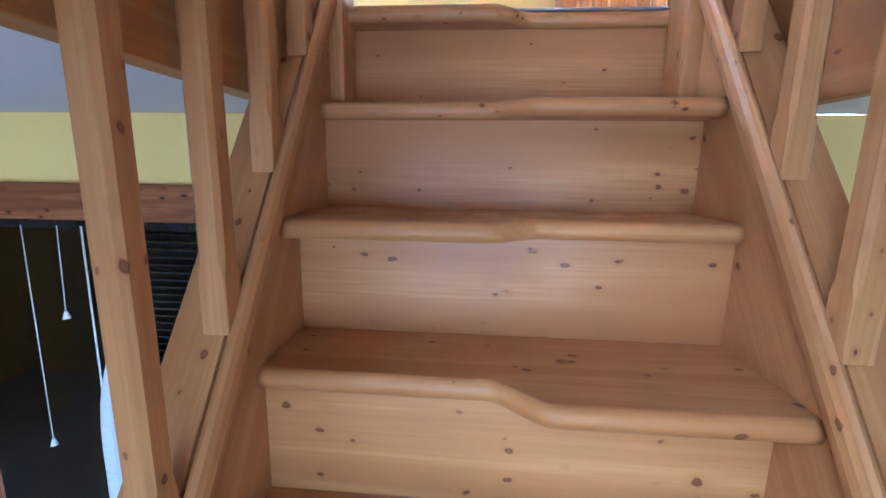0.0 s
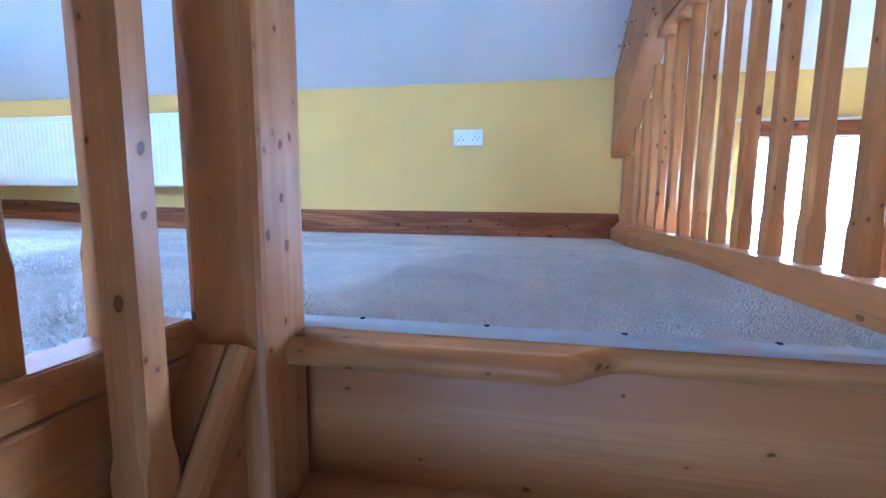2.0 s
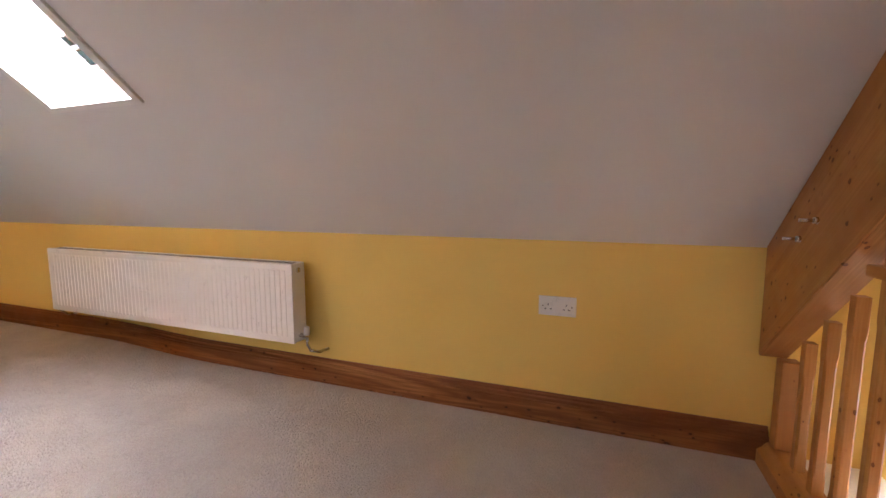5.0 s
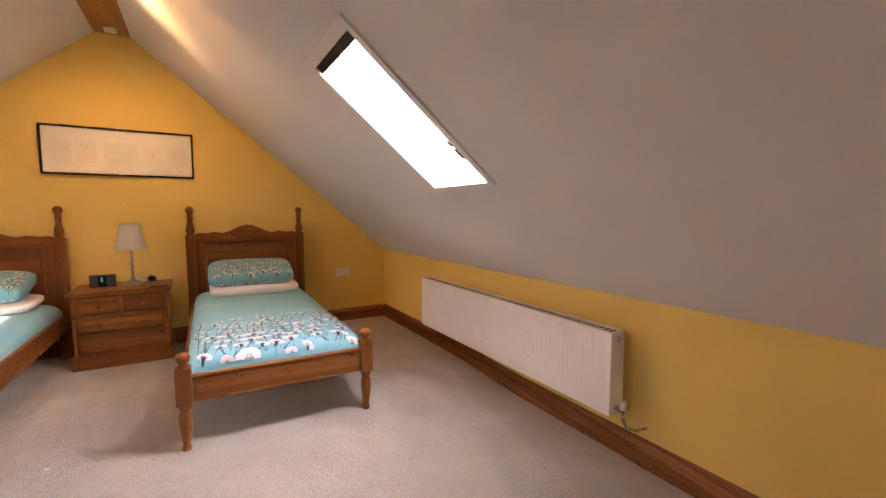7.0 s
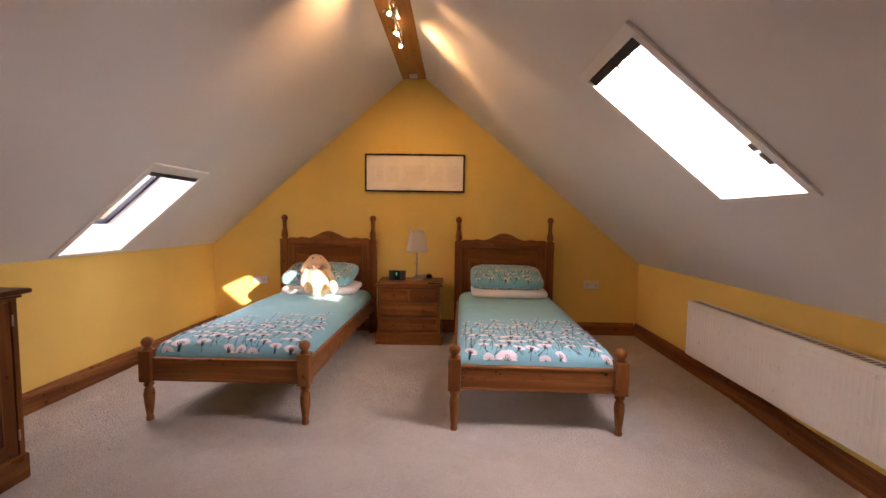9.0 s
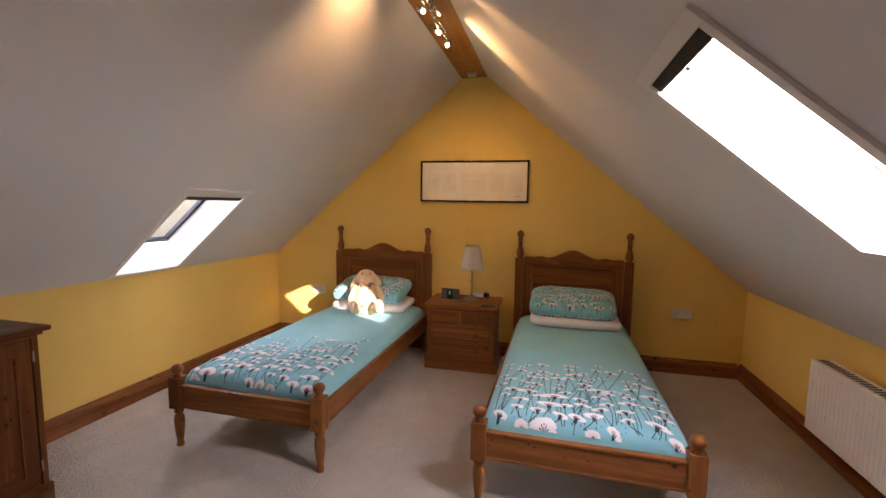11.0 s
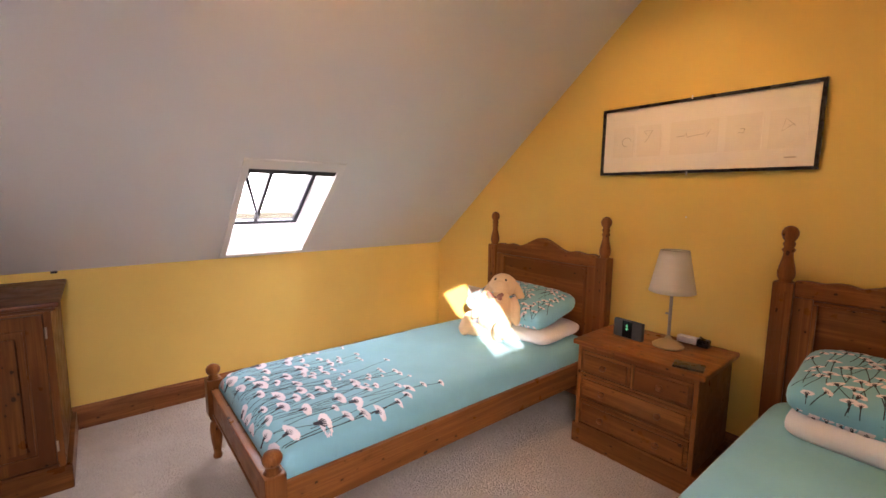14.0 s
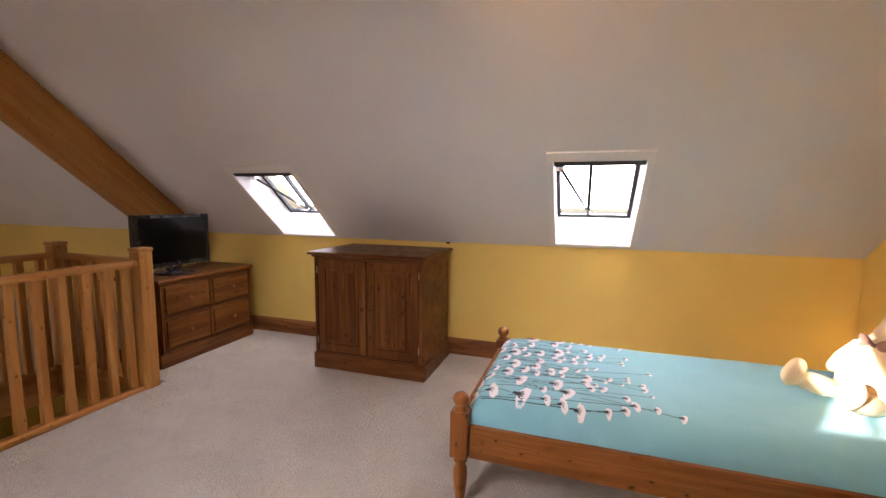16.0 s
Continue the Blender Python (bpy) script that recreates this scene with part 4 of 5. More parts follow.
def make_bed(m):
    bed = thing("single_bed", m, "stained pine single bed with turned posts and shaped headboard", "bed", "twin beds")
    w = 0.036
    leg = [(0.020, 0.0), (0.022, 0.012), (0.017, 0.03), (0.026, 0.10), (0.030, 0.155), (0.026, 0.188), (0.018, 0.200), (0.027, 0.212), (0.027, 0.222), (0.022, 0.232), (0.034, 0.238)]
    knob = [(0.034, 0.422), (0.020, 0.430), (0.024, 0.436), (0.017, 0.442), (0.026, 0.450), (0.033, 0.464), (0.033, 0.476), (0.026, 0.489), (0.012, 0.497), (0.001, 0.499)]
    for sx in (-1, 1):
        post = part("foot_post", boxes((sx * BW - w, sx * BW + w, -w, w, 0.237, 0.424), bevel=0.006), BEDPINE, bed)
        part("turned_leg", lathe(leg, sx * BW, 0), BEDPINE, post)
        part("ball_finial", lathe(knob, sx * BW, 0), BEDPINE, post)
    fin = [(0.036, 0.978), (0.024, 0.986), (0.032, 1.000), (0.034, 1.020), (0.030, 1.045), (0.021, 1.085), (0.018, 1.110), (0.026, 1.122), (0.018, 1.134), (0.024, 1.150), (0.018, 1.162),
           (0.027, 1.176), (0.032, 1.192), (0.031, 1.206), (0.022, 1.222), (0.008, 1.230), (0.001, 1.231)]
    for sx in (-1, 1):
        post = part("head_post", boxes((sx * BW - w - 0.003, sx * BW + w + 0.003, BL - w, BL + w, 0.0, 0.979), bevel=0.006), BEDPINE, bed)
        part("turned_finial", lathe(fin, sx * BW, BL), BEDPINE, post)
        for off in (-0.012, 0.012):
            part("flute", boxes((sx * BW + off - 0.004, sx * BW + off + 0.004, BL - w - 0.0012, BL - w + 0.002, 0.55, 0.94), bevel=0.0008), BEDPINE, post)
    # foot rail with a bead, side rails
    part("foot_rail", boxes((-BW + w + 0.001, BW - w - 0.001, -0.014, 0.014, 0.250, 0.366), bevel=0.004), BEDPINE, bed)
    part("rail_bead", boxes((-BW + w + 0.001, BW - w - 0.001, -0.021, 0.016, 0.367, 0.381), bevel=0.005), BEDPINE, bed)
    part("rail_bead", boxes((-BW + w + 0.001, BW - w - 0.001, -0.019, 0.0, 0.243, 0.256), bevel=0.004), BEDPINE, bed)
    for sx in (-1, 1):
        part("side_rail", boxes((sx * BW - 0.013, sx * BW + 0.013, w + 0.001, BL - w - 0.001, 0.235, 0.368), bevel=0.005), BEDPINE, bed)
    # headboard: frame, recessed panel, mouldings
    top = headboard_outline()
    hx = BW - 0.037
    part("headboard_crest", prism([(-hx, 0.918)] + [(x, z) for x, z in top] + [(hx, 0.918)], BL - 0.020, BL + 0.016, "xz", 0.004), BEDPINE, bed)
    part("headboard_panel", boxes((-hx + 0.0, hx, BL - 0.004, BL + 0.010, 0.30, 0.917)), BEDPINE, bed)
    for sx in (-1, 1):
        part("headboard_stile", boxes((sx * (hx - 0.035) - 0.034, sx * (hx - 0.035) + 0.034, BL - 0.019, BL - 0.005, 0.38, 0.917), bevel=0.003), BEDPINE, bed)
        part("panel_moulding", boxes((sx * (hx - 0.078) - 0.008, sx * (hx - 0.078) + 0.008, BL - 0.026, BL - 0.005, 0.38, 0.896), bevel=0.004), BEDPINE, bed)
    part("panel_moulding", boxes((-hx + 0.071, hx - 0.071, BL - 0.026, BL - 0.005, 0.897, 0.913), bevel=0.004), BEDPINE, bed)
    part("mattress", boxes((-BW + 0.026, BW - 0.026, 0.030, BL - 0.045, 0.245, 0.372), bevel=0.02), MATTRESS, bed)
    return bed


BED_W = pose(-0.612, 2.968, 0, 0, 0, -0.25)
BED_E = pose(1.186, 2.938, 0, 0, 0, -0.9)
bed = make_bed(BED_W)
tagged(copy_thing(bed, BED_E), group="twin beds")


def scatter(seed, n):
    """Seed heads over the foot of the bed, thinning towards the head."""
    r = random.Random(seed)
    out = []
    tries = 0
    while len(out) < n and tries < 4000:
        tries += 1
        x = r.uniform(-0.41, 0.41)
        y = r.betavariate(1.05, 1.7) * 0.86
        lim = 0.60 + 0.20 * r.random() + 0.10 * math.sin(x * 7)
        if y > lim:
            continue
        size = 0.031 * (1 - 0.66 * min(1.0, y / 0.60)) + r.uniform(0.004, 0.013)
        size *= r.choice((0.75, 0.95, 1.0, 1.3))
        if y < 0.08:
            size *= 0.75
        if any((x - q[0]) ** 2 + (y - q[1]) ** 2 < (1.0 * (size + q[2])) ** 2 for q in out):
            continue
        out.append((x, y, size, radians(90 + r.uniform(-22, 14)), max(0.04, min(y - 0.03, r.uniform(0.25, 0.60))), r.uniform(-0.05, 0.05), r.choice((1, 2, 2))))
    return out


def bed_place(a, b, lift):
    a, b = max(-0.438, min(0.438, a)), max(0.018, min(1.97, b))
    e = 0.006
    dx = (duvet_z(min(0.455, a + e), b) - duvet_z(max(-0.455, a - e), b)) / (2 * e)
    dy = (duvet_z(a, min(1.98, b + e)) - duvet_z(a, max(0.016, b - e))) / (2 * e)
    n = Vector((-dx, -dy, 1)).normalized()
    return Vector((a, b, duvet_z(a, b))) + n * lift


first_duvet = None
for m, seed in ((BED_W, 5), (BED_E, 6)):
    d = thing("duvet", m, "teal cotton duvet printed with white seed-head flowers at the foot", "duvet", "bedding")
    if first_duvet is None:
        first_duvet = part("cover", duvet(), TEAL, d)
    else:
        ob = new("cover", first_duvet.data)
        ob.parent = d
    part("flower_print", flower_print(bed_place, scatter(seed, 84)), (PRINT_W, PRINT_K), d, "white seed heads on dark stems")
    # white pillow below, printed pillow above
    lower = thing("pillow", m @ pose(0.02, 1.745, 0.517, 3, 0, 1), "plain white cotton pillow lying flat on the bed", "pillow", "white pillows")
    part("pillow_case", pillow_mesh((0.37, 0.215, 0.058)), SHEET, lower)
    upper = thing("pillow", m @ pose(0.0, 1.755, 0.645, 15, 0, -1), "teal pillow printed with white seed heads, leaning on the headboard", "pillow", "printed pillows")
    size = (0.355, 0.205, 0.092)
    part("pillow_case", pillow_mesh(size), TEAL, upper)
    r = random.Random(seed + 40)
    fl = []
    tries = 0
    while len(fl) < 84 and tries < 3000:
        tries += 1
        x, y = r.uniform(-0.9, 0.9) * size[0], r.uniform(-0.99, 0.9) * size[1]
        rad = r.uniform(0.013, 0.020)
        if any((x - q[0]) ** 2 + (y - q[1]) ** 2 < (0.80 * (rad + q[2])) ** 2 for q in fl):
            continue
        fl.append((x, y, rad, radians(90 + r.uniform(-40, 40)), r.uniform(0.06, 0.12), r.uniform(-0.02, 0.02), r.choice((1, 2, 2))))

    def on_pillow(a, b, lift, size=size):
        return pillow_point(max(-0.97, min(0.97, a / size[0])), max(-0.997, min(0.997, b / size[1])), 1, size, lift * 0.9)

    part("flower_print", flower_print(on_pillow, fl), (PRINT_W, PRINT_K), upper, "white seed heads on dark stems")

    def under_pillow(a, b, lift, size=size):
        return pillow_point(max(-0.97, min(0.97, a / size[0])), max(-0.997, min(0.997, b / size[1])), -1, size, lift * 0.9)

    low = [(size[0] * (-0.86 + 0.115 * k + r.uniform(-0.03, 0.03)), size[1] * r.uniform(-0.99, -0.93), r.uniform(0.010, 0.017),
            radians(-90 + r.uniform(-30, 30)), r.uniform(0.06, 0.10), r.uniform(-0.02, 0.02), r.choice((1, 2, 2))) for k in range(16)]
    part("flower_print", flower_print(under_pillow, low), (PRINT_W, PRINT_K), upper, "white seed heads on dark stems")

# ---------------------------------------------------------------- plush rabbit on the west bed
def plush_rabbit():
    bm = bmesh.new()
    R = lambda x=0, y=0, z=0: Euler((radians(x), radians(y), radians(z))).to_matrix().to_4x4()
    ball(bm, (0, 0.0, 0.140), (0.112, 0.108, 0.165), R(-16), 28, 20)            # body
    ball(bm, (0, 0.075, 0.345), (0.090, 0.085, 0.078), R(-15), 26, 18)          # head
    ball(bm, (0, 0.020, 0.325), (0.060, 0.055, 0.050), R(), 18, 14)             # muzzle
    for s in (-1, 1):
        ball(bm, (s * 0.098, 0.085, 0.315), (0.030, 0.020, 0.088), R(0, s * -34, s * 20), 18, 14)   # ear
        ball(bm, (s * 0.118, 0.000, 0.185), (0.034, 0.036, 0.100), R(-20, s * -18, 0), 18, 14)      # arm
        ball(bm, (s * 0.085, -0.130, 0.040), (0.040, 0.110, 0.040), R(0, 0, s * 14), 18, 14)        # leg
        ball(bm, (s * 0.108, -0.225, 0.060), (0.040, 0.030, 0.062), R(-15), 18, 14)                 # foot
    for v in bm.verts:
        n = noise.noise(v.co * 22) * 0.004 + noise.noise(v.co * 60) * 0.0016
        v.co += v.normal * n if v.normal.length > 0 else Vector((0, 0, 0))
    for s in (-1, 1):
        ball(bm, (s * 0.034, -0.066, 0.270), (0.028, 0.012, 0.014), R(0, s * -28, 0), 14, 10)       # bow
        ball(bm, (s * 0.028, -0.066, 0.252), (0.024, 0.010, 0.011), R(0, s * 35, 0), 14, 10)        # bow ends
    return bm


rabbit = link("plush_rabbit", plush_rabbit(), PLUSH)
skin = rabbit.modifiers.new("skin", "REMESH")
skin.mode, skin.voxel_size, skin.use_smooth_shade = "VOXEL", 0.0055, True
rabbit.matrix_world = pose(-0.540, 4.430, 0.476, -16, 0, 24) @ Matrix.Diagonal((0.98, 0.98, 0.97, 1))
tagged(rabbit, "cream plush rabbit with brown bow sitting against the pillow", "soft toy")


# ---------------------------------------------------------------- drawers and cupboards
def knob_mesh(r=0.016):
    return lathe([(r * 0.55, 0.0), (r * 0.5, 0.008), (r * 0.85, 0.013), (r, 0.020), (r * 0.85, 0.027), (r * 0.3, 0.030)], segs=16)


def fronted(parent, name, x0, x1, z0, z1, y, knobs, panel=True, mat=STAINED):
    """A drawer or door front facing -y, with a raised field and its knobs."""
    fr = part(name, boxes((x0 + 0.001, x1 - 0.001, y - 0.016, y - 0.0005, z0 + 0.001, z1 - 0.001), bevel=0.003), mat, parent)
    if panel == "framed":
        s = 0.058
        for d in ((x0 + s, x1 - s, z1 - s - 0.008, z1 - s), (x0 + s, x1 - s, z0 + s, z0 + s + 0.008), (x0 + s, x0 + s + 0.008, z0 + s + 0.008, z1 - s - 0.008), (x1 - s - 0.008, x1 - s, z0 + s + 0.008, z1 - s - 0.008)):
            part("panel_moulding", boxes((d[0], d[1], y - 0.022, y - 0.0165, d[2], d[3]), bevel=0.002), mat, fr)
        bm = prism([(x0 + s + 0.03, z0 + s + 0.03), (x1 - s - 0.03, z0 + s + 0.03), (x1 - s - 0.03, z1 - s - 0.03), (x0 + s + 0.03, z1 - s - 0.03)], y - 0.0235, y - 0.0165, "xz", 0.005)
        part("panel", bm, mat, fr)
    elif panel:
        i = 0.016
        part("raised_field", boxes((x0 + i, x1 - i, y - 0.027, y - 0.0165, z0 + i, z1 - i), bevel=0.009), mat, fr)
    for kx, kz in knobs:
        k = part("knob", knob_mesh(), SKIRT, fr, "turned wooden knob")
        k.matrix_basis = pose(kx, y - (0.0265 if panel is True else 0.0158), kz, 90, 0, 0)
    return fr


def face_frame(parent, x0, x1, bars_z, y, mullions=(), edge=0.020, mat=STAINED):
    """The front frame of a carcass: two stiles, cross rails, short mullions."""
    z0, z1 = bars_z[0][0], bars_z[-1][1]
    for a, b in ((x0, x0 + edge), (x1 - edge, x1)):
        part("stile", boxes((a, b, y, y + 0.018, z0, z1), bevel=0.0015), mat, parent)
    for a, b in bars_z:
        part("cross_rail", boxes((x0 + edge + 0.0005, x1 - edge - 0.0005, y, y + 0.018, a, b), bevel=0.0015), mat, parent)
    for x, a, b, w in mullions:
        part("mullion", boxes((x - w, x + w, y, y + 0.018, a, b), bevel=0.0015), mat, parent)


def top_board(w0, w1, d0, d1, z, t=0.028):
    return boxes((w0, w1, d0, d1, z - t, z), bevel=0.008)


def plinth(parent, x0, x1, y0, y1, h, mat=STAINED):
    pl = part("plinth", boxes((x0, x1, y0, y1, 0.0, h), bevel=0.006), mat, parent)
    return pl


# bedside chest; its own x along the front, y towards the wall
bs = thing("bedside_chest", pose(0.283, 4.545, 0, 0, 0, 0.8), "stained pine bedside chest of four drawers with turned knobs", "chest of drawers")
plinth(bs, -0.318, 0.318, 0.0, 0.44, 0.112, BEDPINE)
part("carcass", boxes((-0.295, 0.295, 0.016, 0.44, 0.1125, 0.560), bevel=0.004), BEDPINE, bs)
part("top", top_board(-0.322, 0.322, -0.020, 0.45, 0.590), BEDPINE, bs)
face_frame(bs, -0.295, 0.295, [(0.113, 0.1265), (0.2615, 0.2715), (0.4035, 0.4145), (0.5385, 0.5605)], -0.0035, [(0.0, 0.4150, 0.5380, 0.0048)], mat=BEDPINE)
fronted(bs, "drawer", -0.272, -0.008, 0.418, 0.535, 0.0155, [(-0.14, 0.477)], mat=BEDPINE)
fronted(bs, "drawer", 0.008, 0.272, 0.418, 0.535, 0.0155, [(0.14, 0.477)], mat=BEDPINE)
fronted(bs, "drawer", -0.272, 0.272, 0.275, 0.400, 0.0155, [(-0.14, 0.338), (0.14, 0.338)], mat=BEDPINE)
fronted(bs, "drawer", -0.272, 0.272, 0.130, 0.258, 0.0155, [(-0.14, 0.194), (0.14, 0.194)], mat=BEDPINE)

# cupboard on the west wall
cb = thing("cupboard", pose(-1.226, 1.968, 0, 0, 0, 90), "low dark-stained pine cupboard with two panelled doors", "cupboard")
plinth(cb, -0.440, 0.440, 0.0, 0.60, 0.118)
part("carcass", boxes((-0.420, 0.420, 0.018, 0.60, 0.1185, 0.848), bevel=0.004), STAINED, cb)
part("top", top_board(-0.452, 0.452, -0.045, 0.61, 0.878, 0.023), STAINED, cb)
part("cornice", boxes((-0.436, 0.436, -0.012, 0.60, 0.836, 0.8495), bevel=0.005), STAINED, cb)
face_frame(cb, -0.420, 0.420, [(0.1190, 0.1315), (0.8255, 0.8355)], -0.0010, edge=0.024)
fronted(cb, "door", -0.392, -0.002, 0.135, 0.822, 0.0175, [(-0.034, 0.475)], "framed")
fronted(cb, "door", 0.002, 0.392, 0.135, 0.822, 0.0175, [(0.034, 0.475)], "framed")
for sx in (-1, 1):
    for hz in (0.22, 0.74):
        part("hinge", tube([(sx * 0.398, -0.001, hz - 0.025), (sx * 0.398, -0.001, hz + 0.025)], 0.004), NICKEL, cb)

# television chest by the stairwell, facing north
tc = thing("drawer_chest", pose(-1.255, 0.530, 0, 0, 0, 180), "wide stained pine chest of four drawers under the television", "chest of drawers")
plinth(tc, -0.455, 0.455, 0.0, 0.44, 0.105)
part("carcass", boxes((-0.435, 0.435, 0.018, 0.44, 0.1055, 0.632), bevel=0.004), STAINED, tc)
part("top", top_board(-0.460, 0.460, -0.020, 0.45, 0.660), STAINED, tc)
face_frame(tc, -0.435, 0.435, [(0.106, 0.1215), (0.3655, 0.3785), (0.6155, 0.6325)], -0.0015, [(0.0, 0.1220, 0.3650, 0.0068), (0.0, 0.3790, 0.6150, 0.0068)], 0.0165)
for sx in (-1, 1):
    for z0_, z1_ in ((0.125, 0.362), (0.382, 0.612)):
        a, b = sorted((sx * 0.010, sx * 0.415))
        fronted(tc, "drawer", a, b, z0_, z1_, 0.0175, [((a + b) / 2, (z0_ + z1_) / 2)])

tv = thing("television", pose(-1.115, 0.330, 0.661, 0, 0, 176), "black flat-screen television on an oval stand, switched off", "television")
part("stand", lathe([(0.15, 0.0), (0.15, 0.008), (0.12, 0.014), (0.02, 0.018)], segs=28), BLACK, tv)
part("neck", boxes((-0.05, 0.05, -0.012, 0.03, 0.017, 0.075), bevel=0.006), BLACK, tv)
case = part("case", boxes((-0.302, 0.302, -0.025, 0.045, 0.048, 0.462), bevel=0.010), BLACK, tv)
part("screen", boxes((-0.276, 0.276, -0.0275, -0.0255, 0.092, 0.438), bevel=0.001), SCREEN, case, "dark glossy screen")
part("trim_strip", boxes((-0.286, 0.286, -0.0275, -0.0255, 0.056, 0.062)), CHROME, case)

# ---------------------------------------------------------------- on the bedside chest
lamp = thing("table_lamp", pose(0.335, 4.800, 0.591), "nickel table lamp with a pleated cream shade, unlit", "lamp")
part("base", lathe([(0.072, 0.0), (0.074, 0.006), (0.068, 0.014), (0.055, 0.020), (0.050, 0.026), (0.030, 0.034), (0.016, 0.042), (0.012, 0.056), (0.008, 0.060)], segs=32), NICKEL, lamp, "spun nickel foot")
part("stem", lathe([(0.0075, 0.058), (0.0075, 0.300)], segs=14), NICKEL, lamp)
part("switch_knob", tube([(-0.007, 0, 0.170), (-0.022, 0, 0.170)], 0.005), NICKEL, lamp)
bm = bmesh.new()
segs = 72
rows = []
for q in range(9):
    h = 0.285 + 0.212 * q / 8
    r = 0.107 - 0.042 * q / 8
    rows.append([bm.verts.new(((r + 0.0012 * (k % 2)) * math.cos(2 * math.pi * k / segs), (r + 0.0012 * (k % 2)) * math.sin(2 * math.pi * k / segs), h)) for k in range(segs)])
for a, b in zip(rows, rows[1:]):
    for k in range(segs):
        bm.faces.new((a[k], a[(k + 1) % segs], b[(k + 1) % segs], b[k])).smooth = True
bmesh.ops.solidify(bm, geom=bm.faces[:], thickness=0.0015)
shade = part("shade", bm, SHADE, lamp, "pleated cream fabric shade")
part("shade_ring", tube([(0.064 * math.cos(radians(a)), 0.064 * math.sin(radians(a)), 0.494) for a in range(0, 361, 15)], 0.0022, 6), NICKEL, shade)
part("spider", tube([(-0.063, 0, 0.492), (0.063, 0, 0.492)], 0.002, 6), NICKEL, shade)

box_ = thing("phone_hub", pose(0.145, 4.760, 0.591, 0, 0, -6), "small black wireless hub with green indicator lights", "router")
part("case", boxes((-0.084, 0.084, -0.014, 0.014, 0.0, 0.098), bevel=0.008), GREYCLOTH, box_, "dark grey ribbed case")
part("front_band", boxes((-0.028, 0.028, -0.0155, -0.0142, 0.004, 0.094)), SCREEN, box_)
for k in range(4):
    part("indicator", boxes((-0.006, 0.003, -0.0165, -0.0156, 0.048 + 0.008 * k, 0.051 + 0.008 * k)), LED, box_)
pad = thing("leather_folder", pose(0.515, 4.590, 0.5908, 0, 0, 14), "flat black leather folder lying on the chest", "folder")
part("cover", boxes((-0.062, 0.062, -0.042, 0.042, 0.0, 0.010), bevel=0.003), BLACK, pad)
plug = thing("power_adapter", pose(0.455, 4.930, 0.591), "black plug-in power adapter behind the lamp", "adapter")
part("body", boxes((-0.028, 0.028, -0.022, 0.022, 0.0, 0.040), bevel=0.008), BLACK, plug)
part("lead", tube([(0.0, -0.02, 0.040), (0.005, -0.03, 0.052), (-0.01, -0.02, 0.056), (-0.02, 0.0, 0.042)], 0.003, 6), BLACK, plug)
stripb = thing("extension_block", pose(0.375, 4.945, 0.591), "white plastic socket block behind the lamp", "socket block")
part("body", boxes((-0.048, 0.048, -0.022, 0.022, 0.0, 0.034), bevel=0.005), PLASTIC, stripb)

# ---------------------------------------------------------------- framed picture
pic = thing("framed_picture", pose(0.284, YN - 0.001, 1.677, 0, 0.25, 0), "long black-framed picture of five pale embossed sheets", "picture")
hw, hh, fw = 0.521, 0.196, 0.016
for d in ((-hw, hw, hh - fw, hh), (-hw, hw, -hh, -hh + fw), (-hw, -hw + fw, -hh + fw, hh - fw), (hw - fw, hw, -hh + fw, hh - fw)):
    part("frame", boxes((d[0], d[1], -0.024, -0.001, d[2], d[3]), bevel=0.003), BLACK, pic)
mount = part("mount", boxes((-hw + fw, hw - fw, -0.012, -0.002, -hh + fw, hh - fw)), PAPER, pic, "off-white mount")
for k, (cx, wd) in enumerate(((-0.385, 0.125), (-0.235, 0.135), (0.0, 0.235), (0.225, 0.150), (0.400, 0.145))):
    sh = part("sheet", boxes((cx - wd / 2, cx + wd / 2, -0.0156, -0.0122, -0.095, 0.080), bevel=0.0007), SHEETP, mount, "embossed paper sheet")
    r = random.Random(70 + k)
    if k == 2:
        pts = [(-0.085, 0.0), (-0.05, 0.002), (-0.035, 0.015), (-0.03, -0.008), (0.0, 0.0), (0.05, 0.004), (0.068, 0.02), (0.062, -0.014), (0.08, 0.022)]
    elif k == 0:
        pts = [(0.02 + 0.028 * math.cos(t * 0.6), -0.005 + 0.026 * math.sin(t * 0.6)) for t in range(9)]
    else:
        pts = [(r.uniform(-0.03, 0.03), 0.02 + r.uniform(-0.045, 0.03)) for _ in range(5)]
    part("drawn_line", tube([(cx + a, -0.0158, b) for a, b in pts], 0.0016, 5), INK, sh)
part("signature_bar", boxes((0.395, 0.440, -0.0132, -0.0122, -0.140, -0.134)), INK, mount)
gl = part("glazing", boxes((-hw + fw, hw - fw, -0.0215, -0.0200, -hh + fw, hh - fw)), GLASS, pic)
gl.visible_shadow = False
hook = thing("picture_pin", pose(0.275, YN, 1.245), "tiny white pin stuck in the yellow wall", "pin")
part("pin_head", tube([(0, 0, 0), (0, -0.006, 0)], 0.004, 8), PLASTIC, hook)

